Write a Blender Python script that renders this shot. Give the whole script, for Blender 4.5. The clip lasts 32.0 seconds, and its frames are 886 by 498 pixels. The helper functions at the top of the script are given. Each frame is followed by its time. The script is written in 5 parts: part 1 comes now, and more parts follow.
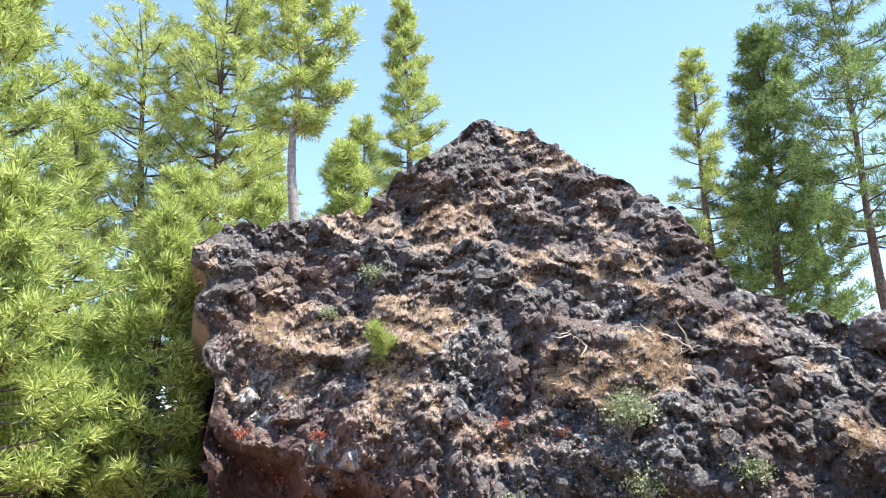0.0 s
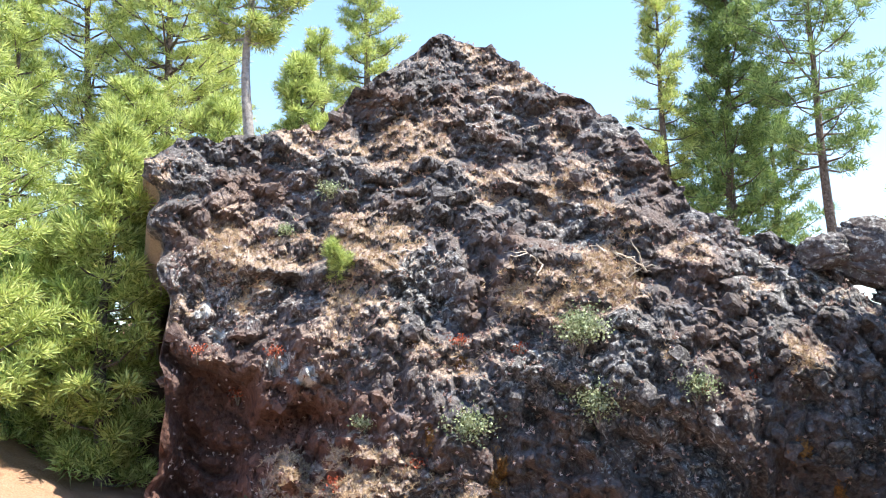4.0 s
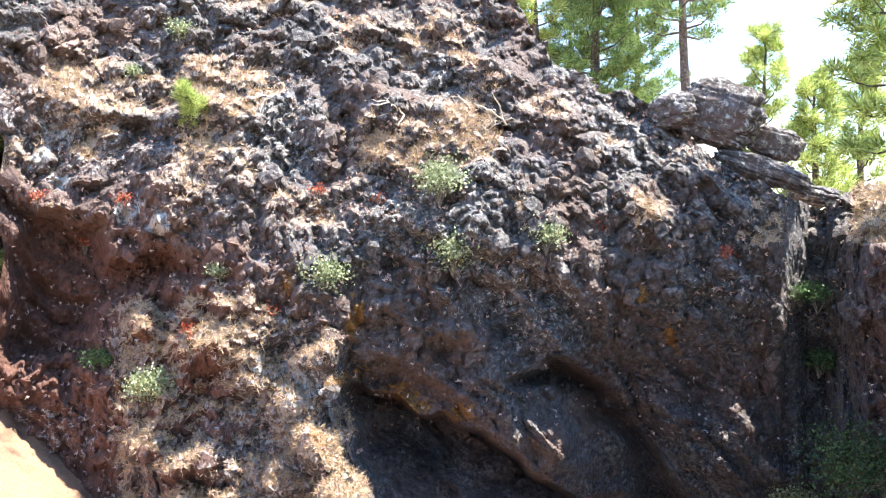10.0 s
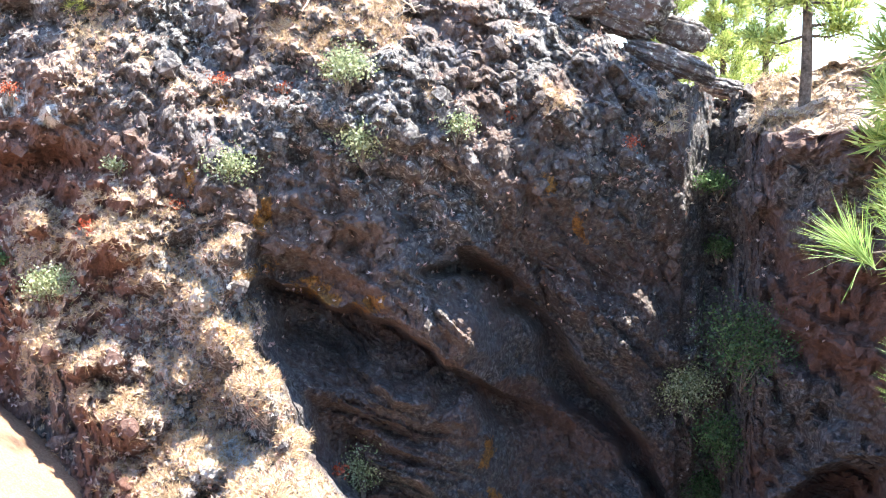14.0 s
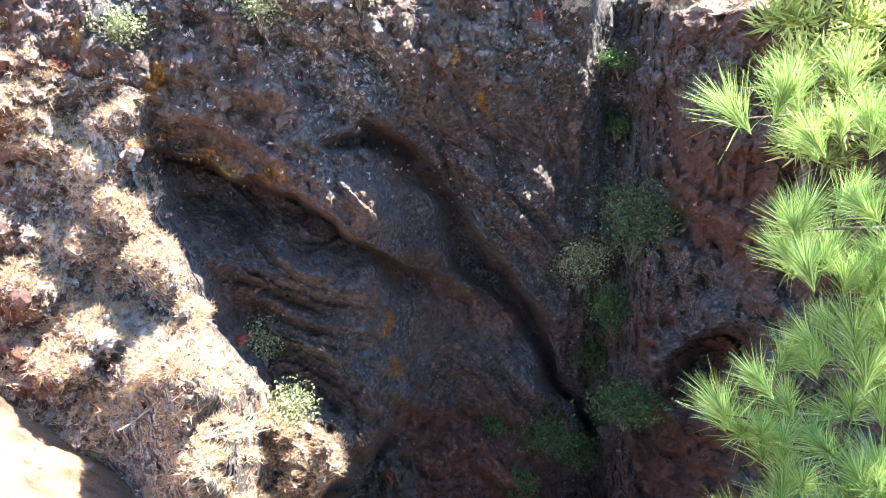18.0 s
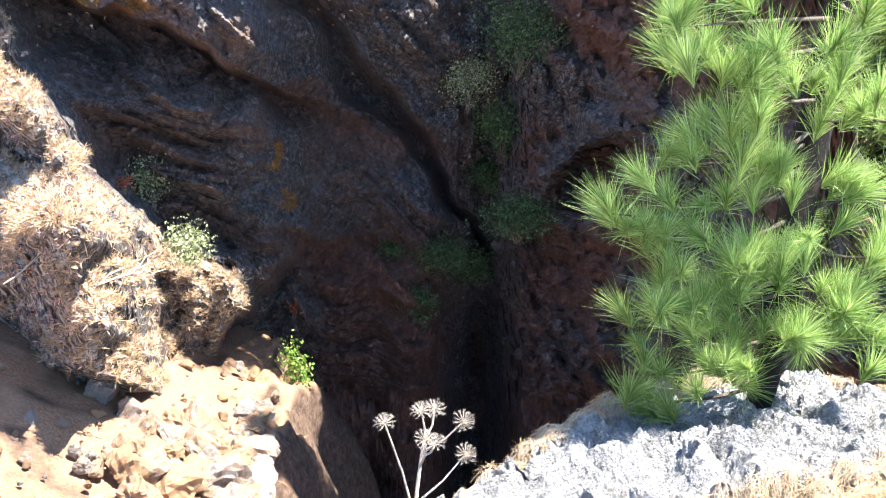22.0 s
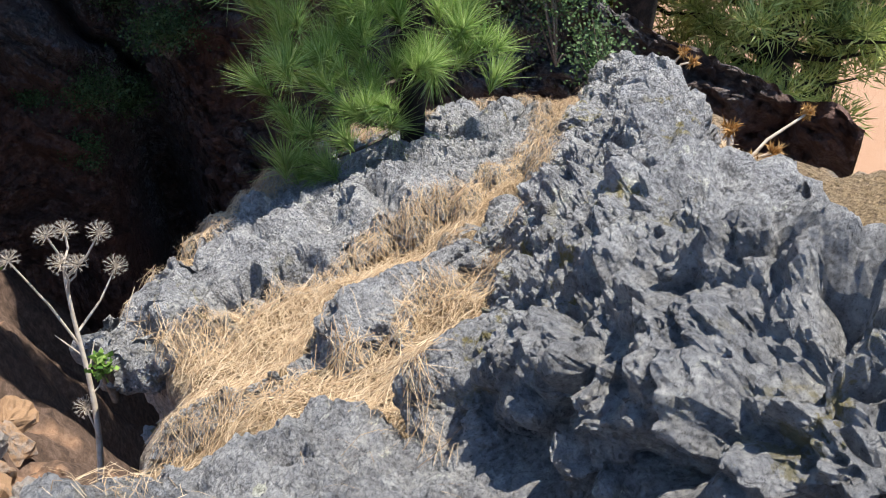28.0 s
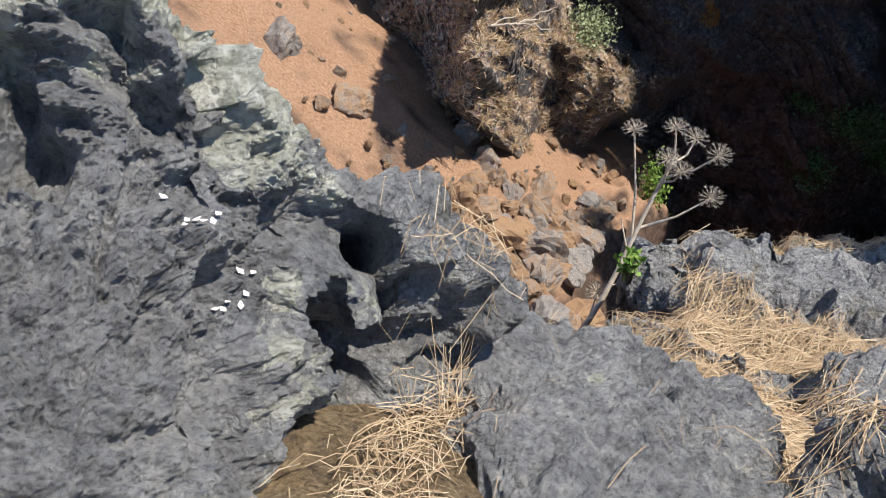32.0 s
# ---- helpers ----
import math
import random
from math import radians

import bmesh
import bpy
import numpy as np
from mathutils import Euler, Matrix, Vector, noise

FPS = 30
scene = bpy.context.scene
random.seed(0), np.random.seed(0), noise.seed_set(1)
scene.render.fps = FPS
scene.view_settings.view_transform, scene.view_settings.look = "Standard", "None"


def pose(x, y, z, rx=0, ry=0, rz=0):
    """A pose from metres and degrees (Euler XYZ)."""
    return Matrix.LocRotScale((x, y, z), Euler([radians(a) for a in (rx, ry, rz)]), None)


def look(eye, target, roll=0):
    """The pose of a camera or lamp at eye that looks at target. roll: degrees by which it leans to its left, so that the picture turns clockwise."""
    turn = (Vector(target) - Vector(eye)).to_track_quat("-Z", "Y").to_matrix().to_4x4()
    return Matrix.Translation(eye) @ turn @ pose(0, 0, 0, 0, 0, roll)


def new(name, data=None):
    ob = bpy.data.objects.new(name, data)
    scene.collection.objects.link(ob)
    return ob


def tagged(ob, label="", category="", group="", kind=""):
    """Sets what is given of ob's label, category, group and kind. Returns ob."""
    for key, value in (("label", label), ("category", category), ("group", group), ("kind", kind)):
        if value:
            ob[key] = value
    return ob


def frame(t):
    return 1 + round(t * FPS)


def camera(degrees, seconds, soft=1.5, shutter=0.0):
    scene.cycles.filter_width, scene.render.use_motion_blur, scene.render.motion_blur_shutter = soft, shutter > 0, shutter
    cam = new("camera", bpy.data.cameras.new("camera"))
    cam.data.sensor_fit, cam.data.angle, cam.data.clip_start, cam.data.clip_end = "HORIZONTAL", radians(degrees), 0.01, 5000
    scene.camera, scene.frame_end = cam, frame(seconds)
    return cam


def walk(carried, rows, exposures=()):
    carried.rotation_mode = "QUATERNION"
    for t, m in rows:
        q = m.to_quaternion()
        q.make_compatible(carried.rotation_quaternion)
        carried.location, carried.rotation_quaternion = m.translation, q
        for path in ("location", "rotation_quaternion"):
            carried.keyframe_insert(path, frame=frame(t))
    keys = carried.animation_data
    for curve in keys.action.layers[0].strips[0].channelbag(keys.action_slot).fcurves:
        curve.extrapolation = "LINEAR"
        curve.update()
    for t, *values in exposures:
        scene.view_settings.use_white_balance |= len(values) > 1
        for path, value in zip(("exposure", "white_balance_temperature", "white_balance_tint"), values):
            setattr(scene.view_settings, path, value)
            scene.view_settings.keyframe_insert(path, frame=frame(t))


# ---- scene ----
cam = camera(56.0, 32.0, soft=1.0)
PATH = [
    (0, (0.0, 0.0, 0.0), (0.081, 1.943, 0.467), -0.9),
    (0.5, (-0.017, -0.012, 0.026), (0.075, 1.932, 0.485), -1.1),
    (1, (-0.028, -0.012, 0.036), (0.088, 1.938, 0.467), -1.1),
    (1.5, (-0.034, -0.004, 0.034), (0.086, 1.95, 0.444), -0.9),
    (2, (-0.036, 0.008, 0.017), (0.091, 1.967, 0.401), -0.6),
    (2.5, (-0.036, 0.021, 0.007), (0.103, 1.983, 0.369), -1.0),
    (3, (-0.029, 0.031, 0.005), (0.128, 1.999, 0.326), -1.0),
    (3.5, (-0.02, 0.038, 0.004), (0.146, 2.01, 0.298), -0.9),
    (5.5, (0.021, 0.056, -0.053), (0.295, 2.027, 0.142), -1.0),
    (6, (0.034, 0.078, -0.065), (0.338, 2.049, 0.091), -1.2),
    (6.5, (0.054, 0.084, -0.076), (0.392, 2.051, 0.056), -1.1),
    (7, (0.065, 0.087, -0.092), (0.428, 2.051, 0.019), -0.8),
    (7.5, (0.082, 0.085, -0.109), (0.47, 2.045, -0.02), -0.4),
    (8, (0.088, 0.088, -0.121), (0.492, 2.046, -0.062), -0.3),
    (8.5, (0.1, 0.094, -0.136), (0.517, 2.05, -0.112), -0.5),
    (9, (0.119, 0.103, -0.144), (0.558, 2.054, -0.154), -0.5),
    (9.5, (0.132, 0.097, -0.158), (0.59, 2.044, -0.182), -0.7),
    (10, (0.134, 0.095, -0.182), (0.624, 2.033, -0.24), -0.2),
    (10.5, (0.139, 0.096, -0.205), (0.631, 2.033, -0.289), -0.2),
    (11, (0.164, 0.104, -0.236), (0.671, 2.035, -0.355), -0.7),
    (11.5, (0.205, 0.091, -0.266), (0.744, 2.012, -0.411), -0.4),
    (12, (0.221, 0.101, -0.278), (0.784, 2.013, -0.443), -0.7),
    (12.5, (0.231, 0.103, -0.29), (0.835, 2.001, -0.481), -0.5),
    (13, (0.243, 0.105, -0.305), (0.863, 1.992, -0.539), -0.5),
    (13.5, (0.255, 0.107, -0.319), (0.893, 1.984, -0.58), -0.6),
    (14, (0.271, 0.109, -0.336), (0.939, 1.972, -0.628), -0.4),
    (14.5, (0.3, 0.092, -0.348), (1.001, 1.939, -0.663), 0.1),
    (16.5, (0.294, 0.061, -0.369), (1.111, 1.831, -0.816), 0.7),
    (17, (0.291, 0.06, -0.374), (1.14, 1.805, -0.856), 1.4),
    (17.5, (0.278, 0.052, -0.377), (1.142, 1.779, -0.898), 1.4),
    (18, (0.276, 0.053, -0.386), (1.131, 1.766, -0.962), 1.8),
    (18.5, (0.278, 0.056, -0.393), (1.137, 1.752, -1.016), 1.7),
    (19, (0.293, 0.062, -0.4), (1.159, 1.737, -1.067), 1.8),
    (19.5, (0.297, 0.067, -0.404), (1.166, 1.721, -1.117), 1.8),
    (20, (0.272, 0.072, -0.399), (1.158, 1.698, -1.156), 1.4),
    (20.5, (0.24, 0.074, -0.403), (1.169, 1.658, -1.196), 1.3),
    (21, (0.251, 0.078, -0.393), (1.201, 1.628, -1.229), 1.4),
    (21.5, (0.269, 0.069, -0.415), (1.25, 1.57, -1.301), 1.1),
    (22, (0.282, 0.057, -0.428), (1.287, 1.502, -1.379), 1.1),
    (22.5, (0.296, 0.041, -0.436), (1.345, 1.429, -1.422), 0.6),
    (23, (0.314, 0.026, -0.451), (1.416, 1.346, -1.472), 0.8),
    (23.5, (0.335, 0.012, -0.461), (1.457, 1.289, -1.514), -0.2),
    (24, (0.349, -0.021, -0.466), (1.529, 1.177, -1.548), -0.6),
    (24.5, (0.352, -0.044, -0.471), (1.575, 1.085, -1.58), -0.9),
    (25, (0.35, -0.074, -0.469), (1.618, 0.987, -1.594), -1.6),
    (25.5, (0.349, -0.109, -0.466), (1.676, 0.857, -1.609), -1.1),
    (26, (0.35, -0.131, -0.464), (1.695, 0.759, -1.646), -1.6),
    (26.5, (0.354, -0.156, -0.469), (1.703, 0.668, -1.695), -2.0),
    (28.5, (0.493, -0.043, -0.641), (1.735, 0.731, -2.004), -1.0),
    (29, (0.562, -0.025, -0.689), (1.722, 0.839, -2.07), -0.6),
    (29.5, (0.609, -0.002, -0.738), (1.639, 0.886, -2.205), -0.8),
    (30, (0.64, 0.041, -0.792), (1.557, 1.057, -2.251), 0.6),
    (30.5, (0.664, 0.082, -0.851), (1.429, 1.203, -2.32), 5.2),
    (31, (0.669, 0.049, -0.916), (1.101, 1.399, -2.327), 2.4),
    (31.5, (0.649, -0.068, -0.881), (0.847, 1.4, -2.225), 1.7),
    (32, (0.627, -0.165, -0.859), (0.725, 1.348, -2.163), 3.4),
]
walk(cam, [(t, look(eye, target, roll)) for t, eye, target, roll in PATH],
     [(0, 1.4), (6, 1.75), (9, 2.1), (13, 2.45), (17, 2.8), (21, 2.75), (22, 2.5), (23, 2.1), (25, 1.4), (26, 1.2), (29, 0.98), (32, 0.68)])

# ---- light ----
SUN_AZ, SUN_EL = 106.0, 65.0          # degrees from +y towards +x, and above the horizon
sun_way = Vector((math.sin(radians(SUN_AZ)) * math.cos(radians(SUN_EL)),
                  math.cos(radians(SUN_AZ)) * math.cos(radians(SUN_EL)), math.sin(radians(SUN_EL))))
world = bpy.data.worlds.new("sky")
scene.world = world
world.use_nodes = True
wt = world.node_tree
sky = wt.nodes.new("ShaderNodeTexSky")
sky.sky_type, sky.sun_disc = "NISHITA", False
sky.sun_elevation, sky.sun_rotation = radians(SUN_EL), radians(SUN_AZ)
sky.air_density, sky.dust_density, sky.ozone_density = 1.0, 0.1, 3.0
wt.nodes["Background"].inputs["Strength"].default_value = 0.145
wt.links.new(sky.outputs[0], wt.nodes["Background"].inputs["Color"])
sun_data = bpy.data.lights.new("sun", "SUN")
sun_data.energy, sun_data.angle, sun_data.color = 5.0, radians(0.5), (1.0, 0.93, 0.82)
sun = new("sun", sun_data)
sun.matrix_world = look(sun_way * 60, (0, 0, 0))

# ---- tools ----
def lattice(ix, iy, iz, seed):
    h = (ix * 374761393 + iy * 668265263 + iz * 2147483647 + seed * 974634551) & 0x7FFFFFFF
    h = ((h ^ (h >> 13)) * 1274126177) & 0x7FFFFFFF
    h = ((h ^ (h >> 15)) * 668265263) & 0x7FFFFFFF
    return ((h ^ (h >> 12)) & 0xFFFFF) / 0xFFFFF


def vnoise(p, scale=1.0, seed=0):
    """Smooth value noise from -1 to 1 at points p (n, 3)."""
    q = np.asarray(p, float) * scale + 1000.0
    i = np.floor(q).astype(np.int64)
    f = q - i
    f = f * f * f * (f * (f * 6 - 15) + 10)
    out = 0
    for dx in (0, 1):
        for dy in (0, 1):
            for dz in (0, 1):
                w = (f[:, 0] if dx else 1 - f[:, 0]) * (f[:, 1] if dy else 1 - f[:, 1]) * (f[:, 2] if dz else 1 - f[:, 2])
                out = out + w * lattice(i[:, 0] + dx, i[:, 1] + dy, i[:, 2] + dz, seed)
    return out * 2 - 1


def fbm(p, scale=1.0, octaves=4, gain=0.5, seed=0):
    total, amp, norm = 0, 1.0, 0
    for k in range(octaves):
        total = total + amp * vnoise(p, scale * 2.03**k, seed + 17 * k)
        norm += amp
        amp *= gain
    return total / norm


def cells(p, scale=1.0, seed=0):
    """Distances to the nearest and second nearest of scattered points, and the nearest one's random number."""
    q = np.asarray(p, float) * scale + 1000.0
    i = np.floor(q).astype(np.int64)
    a = np.full(len(q), 9.0)
    b = np.full(len(q), 9.0)
    tag = np.zeros(len(q))
    for dx in (-1, 0, 1):
        for dy in (-1, 0, 1):
            for dz in (-1, 0, 1):
                x, y, z = i[:, 0] + dx, i[:, 1] + dy, i[:, 2] + dz
                r = lattice(x, y, z, seed)
                d = np.sqrt((x + r - q[:, 0]) ** 2 + (y + lattice(x, y, z, seed + 5) - q[:, 1]) ** 2 + (z + lattice(x, y, z, seed + 9) - q[:, 2]) ** 2)
                near = d < a
                b = np.where(near, a, np.minimum(b, d))
                tag = np.where(near, r, tag)
                a = np.where(near, d, a)
    return a, b, tag


def dome(a):
    """Rounded lumps with sharp valleys, from the distance to the nearest point."""
    return np.clip(1 - 1.5 * a * a, 0, 1) - 0.55


def step(x, lo, hi):
    t = np.clip((x - lo) / (hi - lo), 0, 1)
    return t * t * (3 - 2 * t)


def line_off(x, y, pts, sx=1.0):
    """Distance of points (x, y) from a polyline, and how far along it (0 to 1) the nearest place is."""
    best = np.full(np.shape(x), 1e9)
    along = np.zeros(np.shape(x))
    n = len(pts) - 1
    for k, ((ax, ay), (bx, by)) in enumerate(zip(pts[:-1], pts[1:])):
        ux, uy = (bx - ax) * sx, by - ay
        t = np.clip(((x - ax) * sx * ux + (y - ay) * uy) / (ux * ux + uy * uy), 0, 1)
        d = np.hypot((x - ax) * sx - t * ux, y - ay - t * uy)
        along = np.where(d < best, (k + t) / n, along)
        best = np.minimum(best, d)
    return best, along


def inside(x, y, pts):
    """Signed distance from a closed outline, positive inside."""
    d, _ = line_off(x, y, list(pts) + [pts[0]])
    odd = np.zeros(np.shape(x), bool)
    for (ax, ay), (bx, by) in zip(pts, list(pts[1:]) + [pts[0]]):
        cross = ((ay > y) != (by > y)) & (x < (bx - ax) * (y - ay) / ((by - ay) or 1e-9) + ax)
        odd ^= cross
    return np.where(odd, d, -d)


def sheet(name, verts, mask=None, material=None, flip=False, keep=None, more=None, smooth=True):
    """A mesh from a grid of places (rows, columns, 3), with a mask colour for each corner; more: places, faces and masks to join to it."""
    n, m = verts.shape[:2]
    idx = np.arange(n * m).reshape(n, m)
    q = np.stack([idx[:-1, :-1], idx[:-1, 1:], idx[1:, 1:], idx[1:, :-1]], -1).reshape(-1, 4)
    if keep is not None:
        q = q[keep[:-1, :-1].ravel()]
    if flip:
        q = q[:, ::-1]
    verts = verts.reshape(-1, 3)
    if more:
        q = np.concatenate([q, more[1] + len(verts)])
        verts, mask = np.concatenate([verts, more[0]]), np.concatenate([mask, more[2]])
    return raw_mesh(name, verts, q, mask, material, smooth)


def raw_mesh(name, verts, faces, mask=None, material=None, smooth=True):
    """A mesh from arrays: places (n, 3) and faces (k, 3 or 4)."""
    me = bpy.data.meshes.new(name)
    verts, faces = np.asarray(verts, np.float32), np.asarray(faces, np.int32)
    k = faces.shape[1]
    me.vertices.add(len(verts))
    me.vertices.foreach_set("co", verts.ravel())
    me.loops.add(faces.size)
    me.loops.foreach_set("vertex_index", faces.ravel())
    me.polygons.add(len(faces))
    me.polygons.foreach_set("loop_start", np.arange(0, faces.size, k, dtype=np.int32))
    me.polygons.foreach_set("use_smooth", np.full(len(faces), smooth))
    if mask is not None:
        at = me.color_attributes.new("mask", "FLOAT_COLOR", "POINT")
        at.data.foreach_set("color", np.asarray(mask, np.float32).reshape(-1))
    me.update(calc_edges=True)
    me.validate()
    if material:
        me.materials.append(material)
    return me


def obj(name, me, parent=None, m=None, label="", category="", group="", kind=""):
    ob = new(name, me)
    if m is not None:
        ob.matrix_world = m
    if parent:
        ob.parent = parent
    return tagged(ob, label, category, group, kind)


def tubes(paths, sides=6):
    """One mesh's arrays from tapered tubes: each path is a list of (place, radius)."""
    vs, fs, base = [], [], 0
    for path in paths:
        for k, (p, r) in enumerate(path):
            a = Vector(path[max(k - 1, 0)][0])
            b = Vector(path[min(k + 1, len(path) - 1)][0])
            way = (b - a).normalized()
            u = way.orthogonal().normalized() if abs(way.x) > 0.9 else way.cross(Vector((1, 0, 0))).normalized()
            v = way.cross(u)
            for s in range(sides):
                t = 2 * math.pi * s / sides
                vs.append(Vector(p) + (u * math.cos(t) + v * math.sin(t)) * r)
        for k in range(len(path) - 1):
            for s in range(sides):
                a, b = base + k * sides + s, base + k * sides + (s + 1) % sides
                fs.append((a, b, b + sides, a + sides))
        base += len(path) * sides
    return np.array([tuple(v) for v in vs]), np.array(fs)


def clinker(pts, nors, sizes, masks, rng, sink=0.25):
    """Small rough lumps of rock sitting on a surface: places, faces and mask colours of all of them."""
    rows, n = 5, 6
    u, v = np.meshgrid(np.linspace(0, 2 * np.pi, n + 1)[:-1], np.linspace(0.0, np.pi, rows))
    ball = np.stack([np.sin(v) * np.cos(u), np.sin(v) * np.sin(u), np.cos(v)], -1).reshape(-1, 3)
    kinds = []
    for k in range(8):
        q = ball + 7.0 * k
        kinds.append(ball * (1 + 0.55 * vnoise(q, 1.7, 7 + k) + 0.40 * vnoise(q, 3.9, 27 + k))[:, None])
    kinds = np.array(kinds)
    m = len(pts)
    rot = np.linalg.qr(rng.normal(0, 1, (m, 3, 3)))[0]
    shape = kinds[rng.integers(0, 8, m)] * (sizes[:, None] * rng.uniform(0.7, 1.25, (m, 3)))[:, None, :]
    vs = np.einsum("mij,mkj->mki", rot, shape) + (pts - nors * (sizes * sink)[:, None])[:, None, :]
    idx = np.arange(rows * n).reshape(rows, n)
    f = np.stack([idx[:-1], idx[1:], np.roll(idx, -1, 1)[1:], np.roll(idx, -1, 1)[:-1]], -1).reshape(-1, 4)
    faces = (f[None] + (np.arange(m) * rows * n)[:, None, None]).reshape(-1, 4)
    return vs.reshape(-1, 3), faces, np.repeat(masks, rows * n, 0)


# ---- materials ----
class Mat:
    """Short hand for building a node material."""

    def __init__(self, name):
        self.m = bpy.data.materials.new(name)
        self.m.use_nodes = True
        self.t = self.m.node_tree
        self.b = self.t.nodes["Principled BSDF"]
        self.b.inputs["Specular IOR Level"].default_value = 0.25
        tc = self.t.nodes.new("ShaderNodeTexCoord")
        self.co = tc.outputs["Object"]

    def put(self, socket, value):
        if hasattr(value, "is_linked"):
            self.t.links.new(value, socket)
        else:
            socket.default_value = value

    def noise(self, scale, detail=4.0, rough=0.55, distort=0.0, lac=2.0):
        n = self.t.nodes.new("ShaderNodeTexNoise")
        n.inputs["Scale"].default_value, n.inputs["Detail"].default_value = scale, detail
        n.inputs["Roughness"].default_value, n.inputs["Distortion"].default_value = rough, distort
        n.inputs["Lacunarity"].default_value = lac
        self.t.links.new(self.co, n.inputs["Vector"])
        return n.outputs["Fac"]

    def voronoi(self, scale, feature="F1", out="Distance", rand=1.0):
        n = self.t.nodes.new("ShaderNodeTexVoronoi")
        n.feature = feature
        n.inputs["Scale"].default_value, n.inputs["Randomness"].default_value = scale, rand
        self.t.links.new(self.co, n.inputs["Vector"])
        return n.outputs[out]

    def ramp(self, fac, *stops):
        n = self.t.nodes.new("ShaderNodeValToRGB")
        while len(n.color_ramp.elements) < len(stops):
            n.color_ramp.elements.new(0.5)
        for e, (pos, col) in zip(n.color_ramp.elements, stops):
            e.position = pos
            e.color = (*col, 1) if hasattr(col, "__len__") else (col, col, col, 1)
        self.put(n.inputs["Fac"], fac)
        return n.outputs["Color"]

    def mix(self, fac, a, b, kind="MIX"):
        n = self.t.nodes.new("ShaderNodeMix")
        n.data_type, n.blend_type = "RGBA", kind
        self.put(n.inputs["Factor"], fac)
        for s, v in ((n.inputs["A"], a), (n.inputs["B"], b)):
            self.put(s, v if hasattr(v, "is_linked") else (*v, 1))
        return n.outputs["Result"]

    def math(self, op, a, b=0.0, c=0.0):
        n = self.t.nodes.new("ShaderNodeMath")
        n.operation = op
        for s, v in zip(n.inputs, (a, b, c)):
            self.put(s, v)
        return n.outputs[0]

    def mask(self):
        n = self.t.nodes.new("ShaderNodeAttribute")
        n.attribute_name = "mask"
        s = self.t.nodes.new("ShaderNodeSeparateColor")
        self.t.links.new(n.outputs["Color"], s.inputs["Color"])
        return s.outputs[0], s.outputs[1], s.outputs[2], n.outputs["Alpha"]

    def island(self):
        return self.t.nodes.new("ShaderNodeNewGeometry").outputs["Random Per Island"]

    def per_object(self):
        return self.t.nodes.new("ShaderNodeObjectInfo").outputs["Random"]

    def done(self, color, rough=0.9, bump=None, depth=0.02, strength=1.0, translucent=0.0):
        self.put(self.b.inputs["Base Color"], color)
        self.put(self.b.inputs["Roughness"], rough)
        if bump is not None:
            n = self.t.nodes.new("ShaderNodeBump")
            n.inputs["Distance"].default_value, n.inputs["Strength"].default_value = depth, strength
            self.put(n.inputs["Height"], bump)
            self.t.links.new(n.outputs[0], self.b.inputs["Normal"])
        if translucent:
            tr = self.t.nodes.new("ShaderNodeBsdfTranslucent")
            self.put(tr.inputs["Color"], color)
            mx = self.t.nodes.new("ShaderNodeMixShader")
            mx.inputs[0].default_value = translucent
            self.t.links.new(self.b.outputs[0], mx.inputs[1])
            self.t.links.new(tr.outputs[0], mx.inputs[2])
            out = self.t.nodes["Material Output"]
            self.t.links.new(mx.outputs[0], out.inputs["Surface"])
        return self.m


